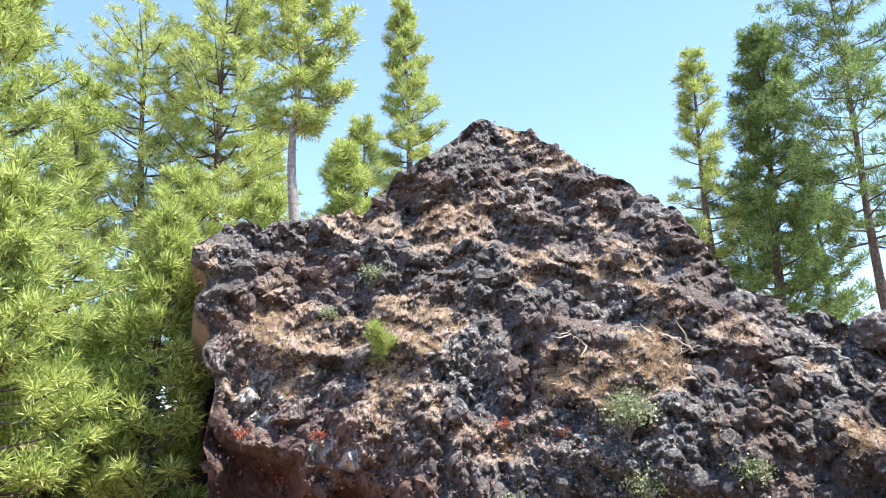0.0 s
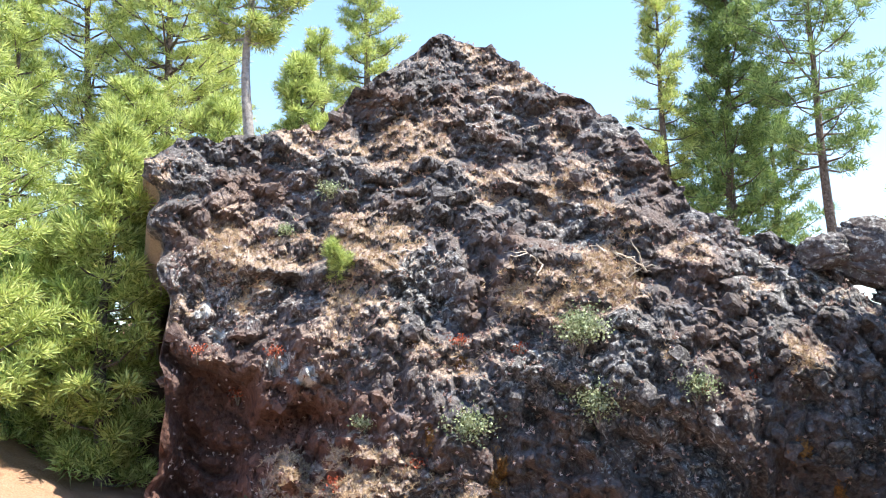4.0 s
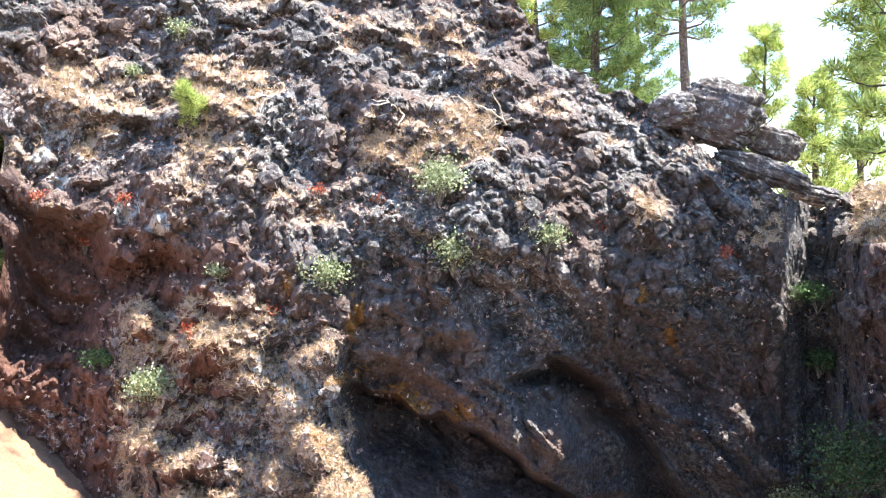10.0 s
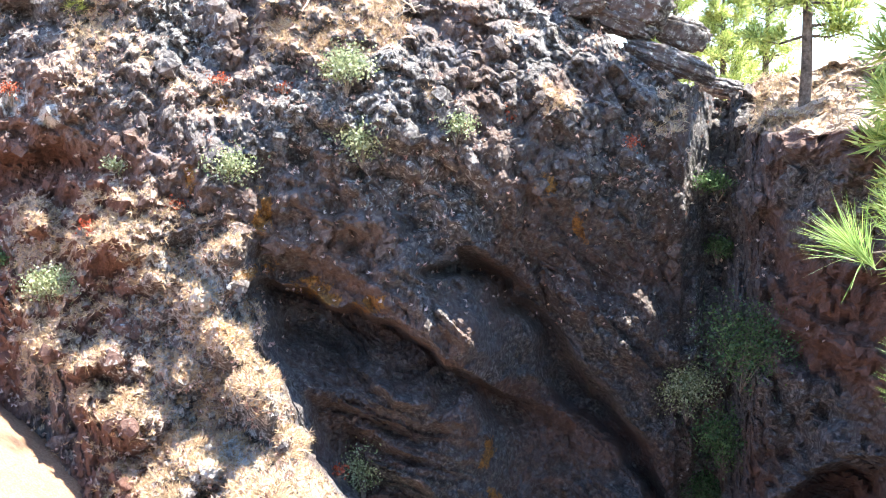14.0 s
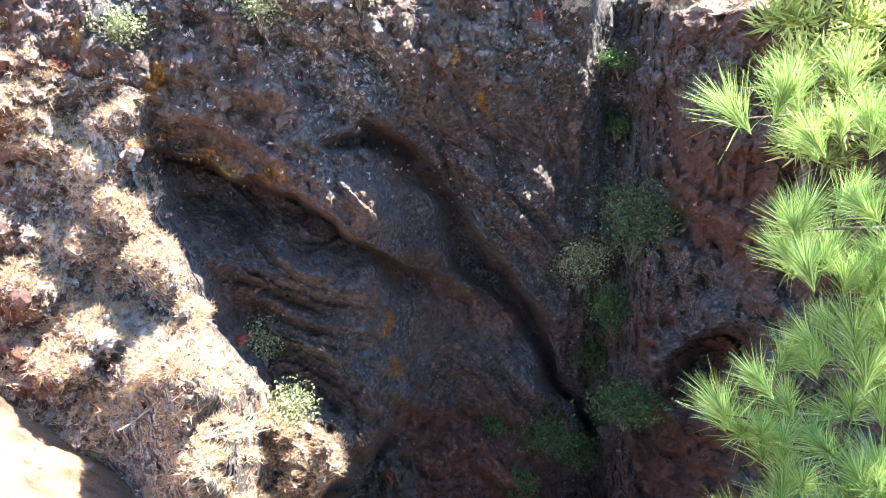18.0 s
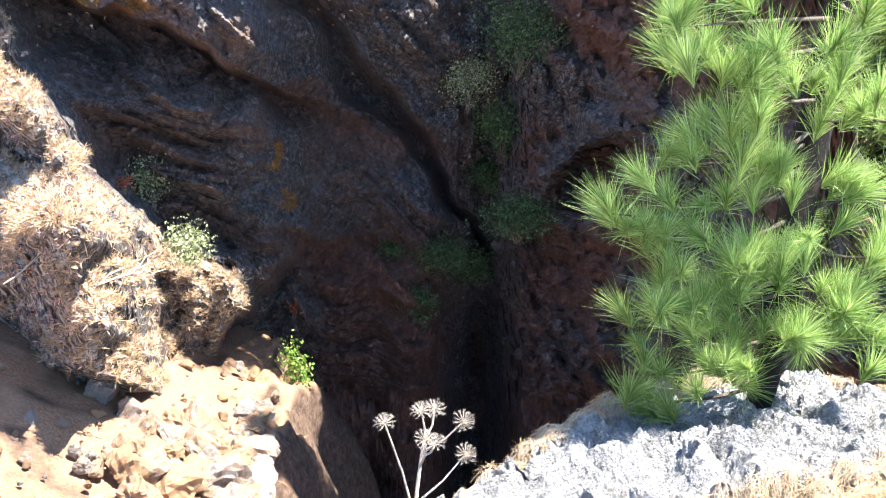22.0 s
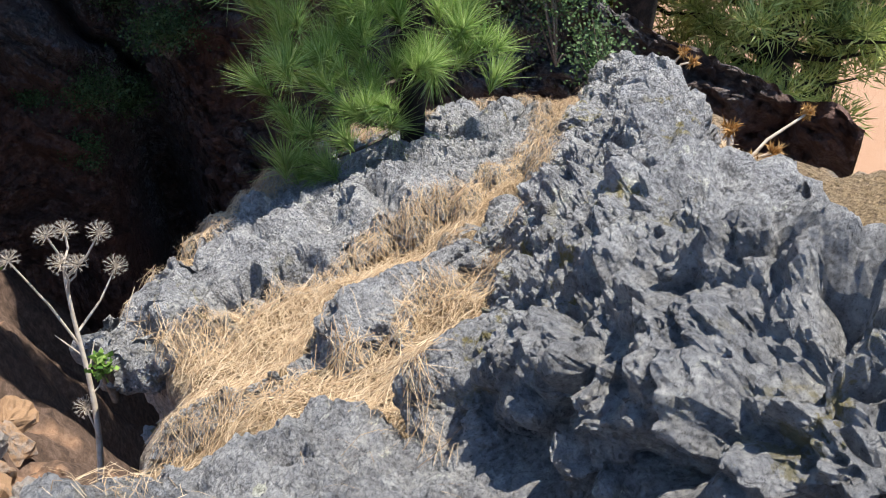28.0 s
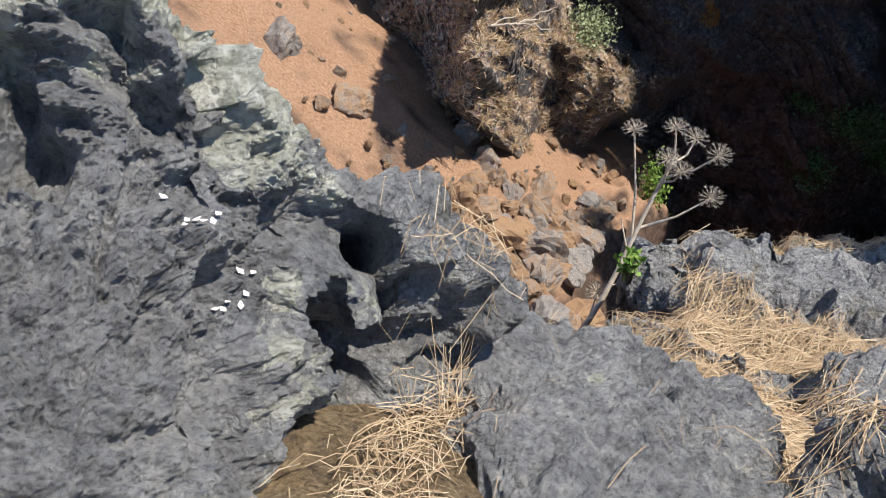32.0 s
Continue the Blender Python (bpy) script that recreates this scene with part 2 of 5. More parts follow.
def cliff_material():
    """Weathered volcanic rock: grey-brown clinker, red tuff (mask G), straw-covered soil (mask R), pale lichen and
    painted-in sun brightness (mask B), orange lichen.
    """
    k = Mat("cliff_rock")
    r, g, b, a = k.mask()
    big, fine = k.noise(0.8, 6, 0.6), k.noise(14, 6, 0.7)
    rock = k.ramp(fine, (0.3, (0.02, 0.019, 0.02)), (0.48, (0.085, 0.078, 0.078)), (0.66, (0.27, 0.26, 0.25)))
    rock = k.mix(k.ramp(big, (0.4, 0.0), (0.65, 0.5)), rock, (0.115, 0.11, 0.12))
    rock = k.mix(k.ramp(k.noise(0.55, 5, 0.6, 0.6), (0.48, 0.0), (0.62, 0.55)), rock, (0.17, 0.105, 0.08))
    rock = k.mix(k.ramp(k.noise(1.7, 6, 0.65), (0.56, 0.0), (0.66, 0.6)), rock, (0.17, 0.175, 0.20))
    red = k.ramp(k.noise(6, 8, 0.7), (0.25, (0.06, 0.031, 0.026)), (0.55, (0.16, 0.085, 0.066)), (0.8, (0.30, 0.185, 0.145)))
    col = k.mix(g, rock, red)
    soil = k.ramp(k.noise(25, 5, 0.7), (0.3, (0.15, 0.11, 0.088)), (0.5, (0.34, 0.262, 0.21)), (0.7, (0.54, 0.45, 0.38)))
    col = k.mix(k.ramp(k.math("ADD", r, k.math("MULTIPLY", k.math("SUBTRACT", fine, 0.5), 0.9)), (0.42, 0.0), (0.6, 1.0)), col, soil)
    pale = k.ramp(k.math("MULTIPLY_ADD", b, 0.5, k.noise(9, 7, 0.75)), (0.78, 0.0), (0.86, 1.0))
    col = k.mix(pale, col, k.ramp(k.noise(40, 4, 0.7), (0.35, (0.30, 0.30, 0.30)), (0.65, (0.56, 0.56, 0.54))))
    orange = k.ramp(k.math("MULTIPLY_ADD", k.math("SUBTRACT", k.noise(7, 7, 0.75), 0.5), 1.6, a), (0.52, 0.0), (0.66, 0.9))
    col = k.mix(orange, col, k.ramp(k.noise(30, 4), (0.35, (0.16, 0.08, 0.03)), (0.65, (0.42, 0.21, 0.05))))
    h = k.math("ADD", k.math("MULTIPLY", k.noise(8, 10, 0.76), 1.2), k.math("MULTIPLY", k.voronoi(14), 0.5))
    return k.done(col, 0.92, h, 0.06, 1.0)


def lava_material():
    """Grey vesicular lava of the near ledge, with pale and yellow-green crusts of lichen."""
    k = Mat("grey_lava")
    r, g, b, a = k.mask()
    mid, fine = k.noise(11, 8, 0.7), k.noise(75, 8, 0.75)
    col = k.ramp(k.math("ADD", k.math("MULTIPLY", mid, 0.5), k.math("MULTIPLY", fine, 0.5)),
                 (0.36, (0.10, 0.10, 0.104)), (0.44, (0.24, 0.242, 0.25)), (0.52, (0.36, 0.362, 0.37)), (0.62, (0.54, 0.54, 0.53)))
    lich = k.ramp(k.math("MULTIPLY_ADD", b, 0.45, k.noise(22, 8, 0.75, 0.6)), (0.71, 0.0), (0.77, 1.0))
    col = k.mix(lich, col, k.ramp(k.noise(60, 4), (0.35, (0.46, 0.47, 0.39)), (0.62, (0.78, 0.78, 0.70))))
    moss = k.math("MULTIPLY", g, k.ramp(k.noise(16, 6, 0.7), (0.55, 0.0), (0.62, 1.0)))
    col = k.mix(moss, col, (0.23, 0.19, 0.045))
    straw = k.ramp(k.noise(120, 5, 0.7), (0.3, (0.14, 0.085, 0.04)), (0.55, (0.36, 0.25, 0.13)), (0.75, (0.5, 0.38, 0.22)))
    col = k.mix(r, col, straw)
    pits = k.ramp(k.voronoi(95), (0.1, 0.0), (0.5, 1.0))
    dark = k.ramp(k.noise(38, 6, 0.7, 0.8), (0.34, 0.0), (0.44, 1.0))
    knobs = k.math("ADD", k.math("MULTIPLY", k.voronoi(48), -1.1), k.math("MULTIPLY", k.voronoi(115), -0.5))
    h = k.math("ADD", k.math("ADD", k.math("MULTIPLY", k.noise(60, 10, 0.85), 1.3), k.math("MULTIPLY", dark, 0.6)), k.math("ADD", k.math("MULTIPLY", pits, 0.3), knobs))
    col = k.mix(k.ramp(k.noise(150, 5, 0.8), (0.34, 0.6), (0.42, 0.0)), col, (0.06, 0.06, 0.065))
    # small gas holes: shade inside them painted dark, and the bump sunk there
    shade_specks = k.math("MULTIPLY", k.ramp(k.voronoi(62), (0.20, 1.0), (0.30, 0.0)), k.ramp(k.noise(9, 4), (0.5, 0.0), (0.62, 0.5)))
    col = k.mix(shade_specks, col, (0.05, 0.05, 0.053))
    return k.done(col, 0.9, k.math("SUBTRACT", h, k.math("MULTIPLY", shade_specks, 0.8)), 0.017, 1.0)


def sand_material():
    """Orange-brown cinder soil with needles and grit on it."""
    k = Mat("orange_soil")
    col = k.ramp(k.noise(30, 7, 0.8), (0.32, (0.12, 0.066, 0.04)), (0.48, (0.29, 0.17, 0.105)), (0.68, (0.45, 0.30, 0.205)))
    col = k.mix(k.ramp(k.noise(1.1, 5), (0.4, 0.0), (0.7, 0.5)), col, (0.34, 0.215, 0.145))
    grit = k.ramp(k.voronoi(26), (0.05, 1.0), (0.12, 0.0))
    col = k.mix(grit, col, (0.12, 0.085, 0.07))
    steep = k.mask()[0]
    col = k.mix(steep, col, k.ramp(k.noise(9, 8, 0.75), (0.3, (0.03, 0.022, 0.018)), (0.5, (0.10, 0.066, 0.05)), (0.7, (0.2, 0.14, 0.11))))
    return k.done(col, 0.95, k.noise(22, 8, 0.75), 0.03, 1.0)


def stone_material():
    """Loose grey clinker stones dusted with orange soil."""
    k = Mat("clinker_stone")
    col = k.ramp(k.noise(18, 8, 0.75), (0.3, (0.09, 0.08, 0.078)), (0.5, (0.24, 0.22, 0.205)), (0.72, (0.42, 0.39, 0.36)))
    dust = k.ramp(k.math("ADD", k.noise(3, 7, 0.7), k.math("MULTIPLY", k.per_object(), 0.4)), (0.55, 0.0), (0.8, 0.9))
    col = k.mix(dust, col, k.ramp(k.noise(25, 6, 0.75), (0.35, (0.20, 0.115, 0.06)), (0.65, (0.40, 0.25, 0.14))))
    return k.done(col, 0.95, k.math("ADD", k.noise(20, 8, 0.75), k.math("MULTIPLY", k.voronoi(22), 0.5)), 0.014, 1.0)


def leaf_material(name, dark, mid, light, rough=0.55, translucent=0.3):
    k = Mat(name)
    col = k.ramp(k.math("ADD", k.math("MULTIPLY", k.island(), 0.6), k.math("MULTIPLY", k.noise(0.9, 3), 0.4)), (0.2, dark), (0.5, mid), (0.85, light))
    return k.done(col, rough, translucent=translucent)


def plain(name, dark, mid, light, scale=20.0, rough=0.9, depth=0.01, stretch=False):
    k = Mat(name)
    n = k.noise(scale, 7, 0.7)
    return k.done(k.ramp(n, (0.3, dark), (0.5, mid), (0.72, light)), rough, k.noise(scale * 1.7, 6, 0.7), depth, 1.0)


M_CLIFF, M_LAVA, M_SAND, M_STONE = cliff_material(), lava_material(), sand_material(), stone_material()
M_NEEDLE = leaf_material("pine_needles", (0.15, 0.21, 0.055), (0.43, 0.52, 0.16), (0.68, 0.74, 0.30), 0.45, 0.42)
M_NEEDLE_NEAR = leaf_material("young_pine_needles", (0.13, 0.24, 0.05), (0.35, 0.49, 0.15), (0.60, 0.70, 0.36), 0.35, 0.4)
M_BARK = plain("pine_bark", (0.03, 0.024, 0.02), (0.12, 0.095, 0.08), (0.26, 0.22, 0.19), 12, 0.95, 0.03)
# near-black bark: fire-blackened tone with the backlit trunk's shade painted in
M_BARK_DARK = plain("dark_pine_bark", (0.006, 0.005, 0.005), (0.016, 0.013, 0.012), (0.05, 0.036, 0.03), 10, 0.95, 0.03)
M_BARK_PALE = plain("pale_pine_bark", (0.12, 0.11, 0.10), (0.27, 0.255, 0.24), (0.42, 0.40, 0.38), 12, 0.95, 0.02)
M_NEEDLE_DARK = leaf_material("dark_pine_needles", (0.06, 0.10, 0.035), (0.18, 0.28, 0.09), (0.40, 0.52, 0.19), 0.45, 0.35)
M_TWIG = plain("grey_twig", (0.06, 0.05, 0.04), (0.15, 0.125, 0.10), (0.32, 0.28, 0.24), 40, 0.9, 0.004)
M_SHRUB = leaf_material("grey_green_leaves", (0.12, 0.15, 0.07), (0.30, 0.35, 0.19), (0.50, 0.54, 0.37))
M_FERN = leaf_material("dark_green_leaves", (0.03, 0.06, 0.025), (0.085, 0.15, 0.06), (0.17, 0.27, 0.11))
M_STRAW = leaf_material("dry_straw", (0.27, 0.18, 0.11), (0.47, 0.35, 0.22), (0.64, 0.52, 0.37), 0.7, 0.2)
M_STALK = plain("dry_fennel_stalk", (0.30, 0.25, 0.19), (0.46, 0.40, 0.33), (0.60, 0.55, 0.48), 30, 0.8, 0.002)
M_UMBEL = leaf_material("dry_umbel", (0.16, 0.14, 0.12), (0.28, 0.25, 0.22), (0.42, 0.39, 0.35), 0.85, 0.1)

# ---- the gorge: cliff, right wall, ground ----
HUB = (0.22, 0.09, -0.22)
AZ = [-34, -16, -12, -5.5, -1.5, 2.7, 9, 16, 22, 30, 33.5, 36, 37.6, 38.6, 41, 46, 52, 58, 64, 75, 92]
RHO = [16, 14.2, 13.8, 13.1, 12.7, 12.3, 11.8, 11.5, 11.5, 12.3, 12.7, 13.2, 15.0, 15.0, 12.8, 11.6, 10.6, 9.0, 7.6, 7.2, 7.0]
CREST = [(-15.6, 0.10), (-14.7, 0.225), (-14.0, 0.255), (-12.6, 0.28), (-9.9, 0.278), (-6.1, 0.304), (-3.6, 0.311), (-0.6, 0.364), (1.5, 0.387), (3.1, 0.414),
         (4.4, 0.423), (6.0, 0.418), (8.4, 0.402), (10.6, 0.38), (13.2, 0.347), (15.7, 0.318), (17.9, 0.293), (18.8, 0.263), (20.1, 0.227),
         (21.7, 0.194), (24.0, 0.165), (26.3, 0.155), (29.0, 0.12), (32.4, 0.075), (34.1, 0.053), (37.2, 0.022), (39.0, 0.018), (40.6, 0.042), (44.0, 0.055), (46.0, 0.06),
         (52, 0.09), (56, 0.03), (60, -0.12), (63, -0.36), (67, -0.44), (75, -0.52), (92, -0.60)]
ROOF = [(5.5, -0.20), (7.4, -0.192), (11.0, -0.211), (13.6, -0.223), (17.1, -0.259), (20.2, -0.288), (23.4, -0.324), (26.3, -0.352)]
SPLIT = [(18.7, -0.185), (20.6, -0.171), (22.1, -0.181), (24.1, -0.216), (26.2, -0.25), (27.8, -0.292), (29.5, -0.335), (32.0, -0.377),
         (34.9, -0.45), (36.3, -0.498), (37.8, -0.556)]


# cushions of dry plants on the sunlit foot: bearing, slope, half width, half height
CUSHIONS = [(-5.6, -0.105, 0.8, 0.02), (-1.6, -0.13, 1.7, 0.024), (-0.2, -0.175, 1.4, 0.015), (5.6, -0.14, 1.3, 0.02), (3.6, -0.215, 1.2, 0.022), (5.4, -0.275, 1.0, 0.022), (2.1, -0.30, 1.3, 0.022),
            (-1.7, -0.345, 1.7, 0.03), (6.6, -0.33, 1.3, 0.03), (-5.3, -0.25, 1.3, 0.022), (-3.0, -0.28, 1.2, 0.02), (9.0, -0.40, 1.3, 0.025), (3.0, -0.40, 2.0, 0.03), (0.5, -0.45, 1.6, 0.03), (6.0, -0.47, 2.0, 0.03)]
RECESS = [(-15.6, 0.05), (-11.9, 0.034), (-7.6, 0.028), (-7.0, -0.015), (-3.1, -0.022), (-1.7, -0.05), (-4.9, -0.073), (-7.0, -0.09), (-7.4, -0.17), (-12.7, -0.155), (-15.6, -0.12)]


def ground_z(x, y):
    """The cinder slope that falls from the left into the gorge, and the country beyond the cliffs."""
    over = x - np.interp(y, [4, 6.7, 7.5, 8, 9, 9.8, 11], [2.1, 2.5, 3.0, 3.25, 4.0, 4.5, 4.9]) + 0.14 * np.sin(4.3 * y + 1)
    z = -5.4 - 0.72 * x - 1.6 * np.clip(over, 0, 0.9) - 3.2 * np.clip(over - 0.9, 0, 5)
    z = np.where(x < -4, -2.52 - 0.35 * (x + 4), z)
    z = np.where(x < -14, 0.98 - 0.05 * (x + 14), z)
    z = np.maximum(z, -22.0)
    a = np.degrees(np.arctan2(x - HUB[0], y - HUB[1]))
    r = np.hypot(x - HUB[0], y - HUB[1]) - np.interp(a, AZ, RHO)
    right = -4.9 - 0.80 * np.clip(x - 7.5, 0, 14) + 0.55 * np.clip(y - 3, 0, 9)
    behind = -0.6 + 0.22 * np.clip(r - 3.5, 0, 20) * np.clip((40 - a) / 40, 0.15, 1)
    z = np.where((a > -15) & (a <= 40) & (r > 4.5), behind, z)
    return np.where((a > 40) & (a < 125) & (r > 2.2), right, z)


# patches of dry grass, of pale lichen and of orange lichen on the cliff: bearing, slope, half width, half height
GRASS = [(-11.6, 0.14, 1.6, 0.03), (-8.9, 0.096, 1.8, 0.028), (0.5, 0.153, 2.4, 0.03), (4.7, 0.12, 1.2, 0.025), (-2.2, 0.105, 1.2, 0.02), (8, 0.105, 1.2, 0.025),
         (12.3, 0.234, 1.6, 0.035), (15.9, 0.182, 2.2, 0.05), (20.4, 0.131, 2.2, 0.03), (12.1, 0.084, 1.0, 0.03), (18.4, 0.024, 1.0, 0.03), (1.4, 0.317, 1.0, 0.03),
         (16.7, 0.11, 1.6, 0.03), (11, 0.21, 1.4, 0.03), (25, 0.09, 2.0, 0.02), (28, 0.03, 1.5, 0.03), (-1, -0.12, 2.4, 0.04), (2.5, -0.15, 2.0, 0.03), (34.5, 0.0, 2.0, 0.03)]
PALES = [(-13.4, 0.08, 0.8, 0.02), (-11.9, 0.06, 1.0, 0.016), (-6.1, 0.03, 1.2, 0.016), (-4.1, 0.01, 1.2, 0.014), (4, -0.2, 2.5, 0.08), (4, -0.4, 3, 0.06)]
GREYS = [(4, 0.0, 4, 0.04), (11, -0.02, 5, 0.05), (26, 0.02, 3, 0.04), (14, 0.30, 4, 0.03), (30, -0.2, 4, 0.1)]
ORANGE = [(3, -0.06, 0.8, 0.025), (6.4, 0.006, 0.9, 0.014), (7.3, -0.113, 0.7, 0.03), (5.9, -0.262, 1.0, 0.02), (23.1, -0.417, 0.9, 0.035), (7.7, -0.415, 0.8, 0.03), (23.8, -0.481, 0.7, 0.02),
          (10.9, -0.205, 2.6, 0.018), (7.4, -0.18, 1.4, 0.02), (15, -0.227, 2.0, 0.012), (27, -0.07, 0.8, 0.02), (29, -0.12, 0.5, 0.03)]


def patches(A, H, spots):
    return np.max([np.exp(-(((A - a) / ra) ** 2 + ((H - h) / rh) ** 2) ** 1.5) for a, h, ra, rh in spots], axis=0)


def build_cliff():
    az = np.concatenate([[-14.2, -14.6, -14.9, -15.1], np.linspace(-15.2, 42, 780), np.linspace(42.15, 92, 180)])
    aside = np.concatenate([[9.0, 4.0, 1.6, 0.5], np.zeros(960)])
    v = np.concatenate([np.linspace(-0.9, -0.012, 60), np.linspace(0, 1, 440), np.array([1.015, 1.05, 1.12, 1.25, 1.5, 2.0])])
    A, V = np.meshgrid(az, v)
    crest = np.interp(A, [a for a, _ in CREST], [h for _, h in CREST])
    rho0 = np.interp(A, AZ, RHO)
    low = -0.80
    over = np.clip(V - 1, 0, None)
    # the crest itself is ragged
    flat = np.stack([A.ravel() * 0.3, np.zeros(A.size), np.zeros(A.size)], 1)
    crest = crest + (0.006 * vnoise(flat, 2.0, 3) + 0.004 * vnoise(flat, 6.0, 4)).reshape(A.shape)
    H = low + (crest - low) * np.minimum(V, 1)
    sx = 0.0175
    chart = np.stack([A.ravel() * sx * 12, H.ravel() * 12, np.zeros(A.size)], 1)
    Aw = A + (1.0 * vnoise(chart, 0.9, 301) + 0.5 * vnoise(chart, 2.6, 302)).reshape(A.shape)
    Hw = H + (0.012 * vnoise(chart, 1.1, 303) + 0.008 * vnoise(chart, 3.1, 304)).reshape(A.shape)
    # large form: leans back above, undercut below
    back = 13.0 * np.clip(H - 0.0, 0, None) ** 1.2 * step(38.0 - A, 0, 6) + 3.0 * np.clip(H + 0.05, 0, None) * step(A, 37, 40)
    rho = rho0 + back
    lump = step(-(A - (6.3 + 16 * np.clip(-0.1 - H, 0, 0.4))) + 1.5 * fbm(chart, 1.2, 3, 0.5, 305).reshape(A.shape), -0.8 - 6 * np.clip(-0.3 - H, 0, 0.4), 2.6 + 6 * np.clip(-0.3 - H, 0, 0.4)) * step(-H, 0.02, 0.16)
    rho -= (0.7 + 6.0 * np.clip(-0.12 - H, 0, 0.42)) * lump * step(A, -12, -3)
    cushion = patches(Aw, Hw, CUSHIONS)
    rho += 0.10 * lump - 0.55 * cushion
    bank = step(np.interp(A, [2, 10, 14, 21], [-0.36, -0.42, -0.46, -0.54]) - Hw, -0.01, 0.10) * step(A, 3, 9) * step(23.5 - Aw, 0, 4)
    rho -= 1.7 * bank
    # the overhang at the left whose red wall lies in shade, and the crevice under the bank's lip
    recess = inside(Aw * sx, Hw, [(a * sx, h) for a, h in RECESS])
    rho += 1.0 * step(recess, -0.004, 0.03)
    lip = np.interp(Aw, [-4, 0.2, 3.5, 6.1, 10.8, 14.6, 17.9, 21.4, 24], [-0.55, -0.57, -0.61, -0.67, -0.745, -0.74, -0.67, -0.59, -0.55])
    rho += 1.9 * step(lip - Hw, 0.0, 0.03) * step(Aw, -4, -1) * step(27 - Aw, 0, 7)
    nose = step(A, 21, 27) * step(37.4 - A, 0, 1.5) * step(0.04 - H, 0, 0.26)
    rho += 1.1 * nose
    # the long hollow under its roof, and the slanting split
    roof = np.interp(Aw, [a for a, _ in ROOF], [h for _, h in ROOF])
    span = step(Aw, 5.5, 9.5) * step(27.5 - Aw, 0, 4)
    floor = np.interp(Aw, [8, 11.6, 18.6, 21.8, 26.3], [-0.28, -0.292, -0.326, -0.341, -0.362])
    hollow = step(roof - Hw, 0.0, 0.010) * (1 - step(floor - Hw, -0.05, 0.05))
    rho += 1.7 * hollow * span
    rho += 0.9 * step(-H, 0.24, 0.40) * step(A, 9, 14) * step(34 - A, 0, 6)
    d, along = line_off(Aw, Hw, SPLIT, sx)
    rho += (1.5 * np.exp(-(d / (0.008 + 0.008 * np.sin(along * 3.1))) ** 2)) * step(along, 0.0, 0.08)
    beneath = step(-(Hw - np.interp(Aw, [a for a, _ in SPLIT], [h for _, h in SPLIT])), 0, 0.02) * step(A, 21, 25) * (1 - step(A, 30, 36))
    rho += 0.45 * beneath * (1 - step(-H, 0.34, 0.42))
    # talus foot: the lower part runs out towards the gorge floor
    rho -= 4.0 * np.clip(-0.55 - H, 0, None) * step(A, 18, 24) * step(37 - A, -2, 6)
    rho += 1.2 * step(-H, 0.48, 0.75) * step(A, 34, 37.5) * step(42.5 - A, 0, 3)
    # cave in the right wall
    dc = np.hypot((A - 46.0) * sx, (H + 0.44) * 1.0 - (A - 46) * 0.010)
    rho += 1.8 * np.exp(-(dc / 0.045) ** 4)
    rho += 0.5 * patches(A, H, [(20.5, -0.20, 3.0, 0.05)])
    rho += 34.0 * np.clip(H + 0.018, 0, 0.10) * step(A, 39.0, 40.5) * step(56 - A, 0, 4)
    rho = np.maximum(rho, 4.0)
    rho = rho + 9.0 * over + aside[None, :]
    Hh = H - 0.30 * over
    ra = np.radians(A + 2.0 * vnoise(chart * (0, 1, 0), 0.9, 306).reshape(A.shape) * step(-8 - A, 0, 6) + 1.2 * vnoise(chart * (0, 1, 0), 2.7, 307).reshape(A.shape) * step(-8 - A, 0, 6))
    P = np.stack([HUB[0] + rho * np.sin(ra), HUB[1] + rho * np.cos(ra), HUB[2] + rho * Hh], -1)
    p = P.reshape(-1, 3)
    # broken clinker: steps, blocks and crumbs
    smoothness = np.clip(0.7 * step(recess, 0, 0.02) + step(-H, 0.12, 0.22) * step(A, 6.0, 8.5) * step(35.5 - A, 0, 2.5) * (1 - lump) * (1 - bank) + 0.5 * nose, 0, 1).ravel()
    rough = 1 - 0.66 * smoothness
    dip = p.copy()
    warp = np.stack([vnoise(p, 0.8, 91), vnoise(p, 0.8, 92), vnoise(p, 0.8, 93)], 1)
    dip[:, 2] = p[:, 2] * 1.25 + p[:, 0] * 0.6
    dip = dip + 0.45 * warp
    n1 = fbm(dip, 0.5, 3, 0.5, 11)
    a1, _, _ = cells(dip + 0.35 * np.stack([n1, n1, -n1], 1), 0.95, 21)
    a2, b2, t2 = cells(p + 0.16 * warp, 2.6, 31)
    n2 = fbm(p, 3.0, 4, 0.6, 41)
    tiers = np.abs(((dip[:, 2] * 0.55 + 0.5 * n1) % 1.0) - 0.5) * 2
    a3, _, _ = cells(p + 0.05 * warp, 6.5, 51)
    some = step(vnoise(p, 0.45, 14), -0.5, 0.6)
    a4, _, _ = cells(p + 0.03 * warp, 12.0, 55)
    jag = 1 - 2 * np.abs(fbm(dip * (0.8, 0.8, 1.5), 0.85, 4, 0.55, 15))
    out = 0.85 * n1 + 0.55 * np.minimum(vnoise(dip, 0.33, 13), 0.2) + rough * (0.48 * some * dome(a1) + 0.30 * (jag - 0.4) + 0.22 * dome(a2) + 0.10 * t2 + 0.30 * n2 + 0.17 * dome(a3) + 0.075 * dome(a4)) + 0.05 * (tiers - 0.5) * rough + 0.06 * (1 - rough) * dome(a4)
    streak = vnoise(np.stack([dip[:, 0] * 0.5, dip[:, 1] * 0.5, dip[:, 2] * 2.6], 1), 1.0, 61)
    bed = dip * (0.45, 0.45, 2.2)
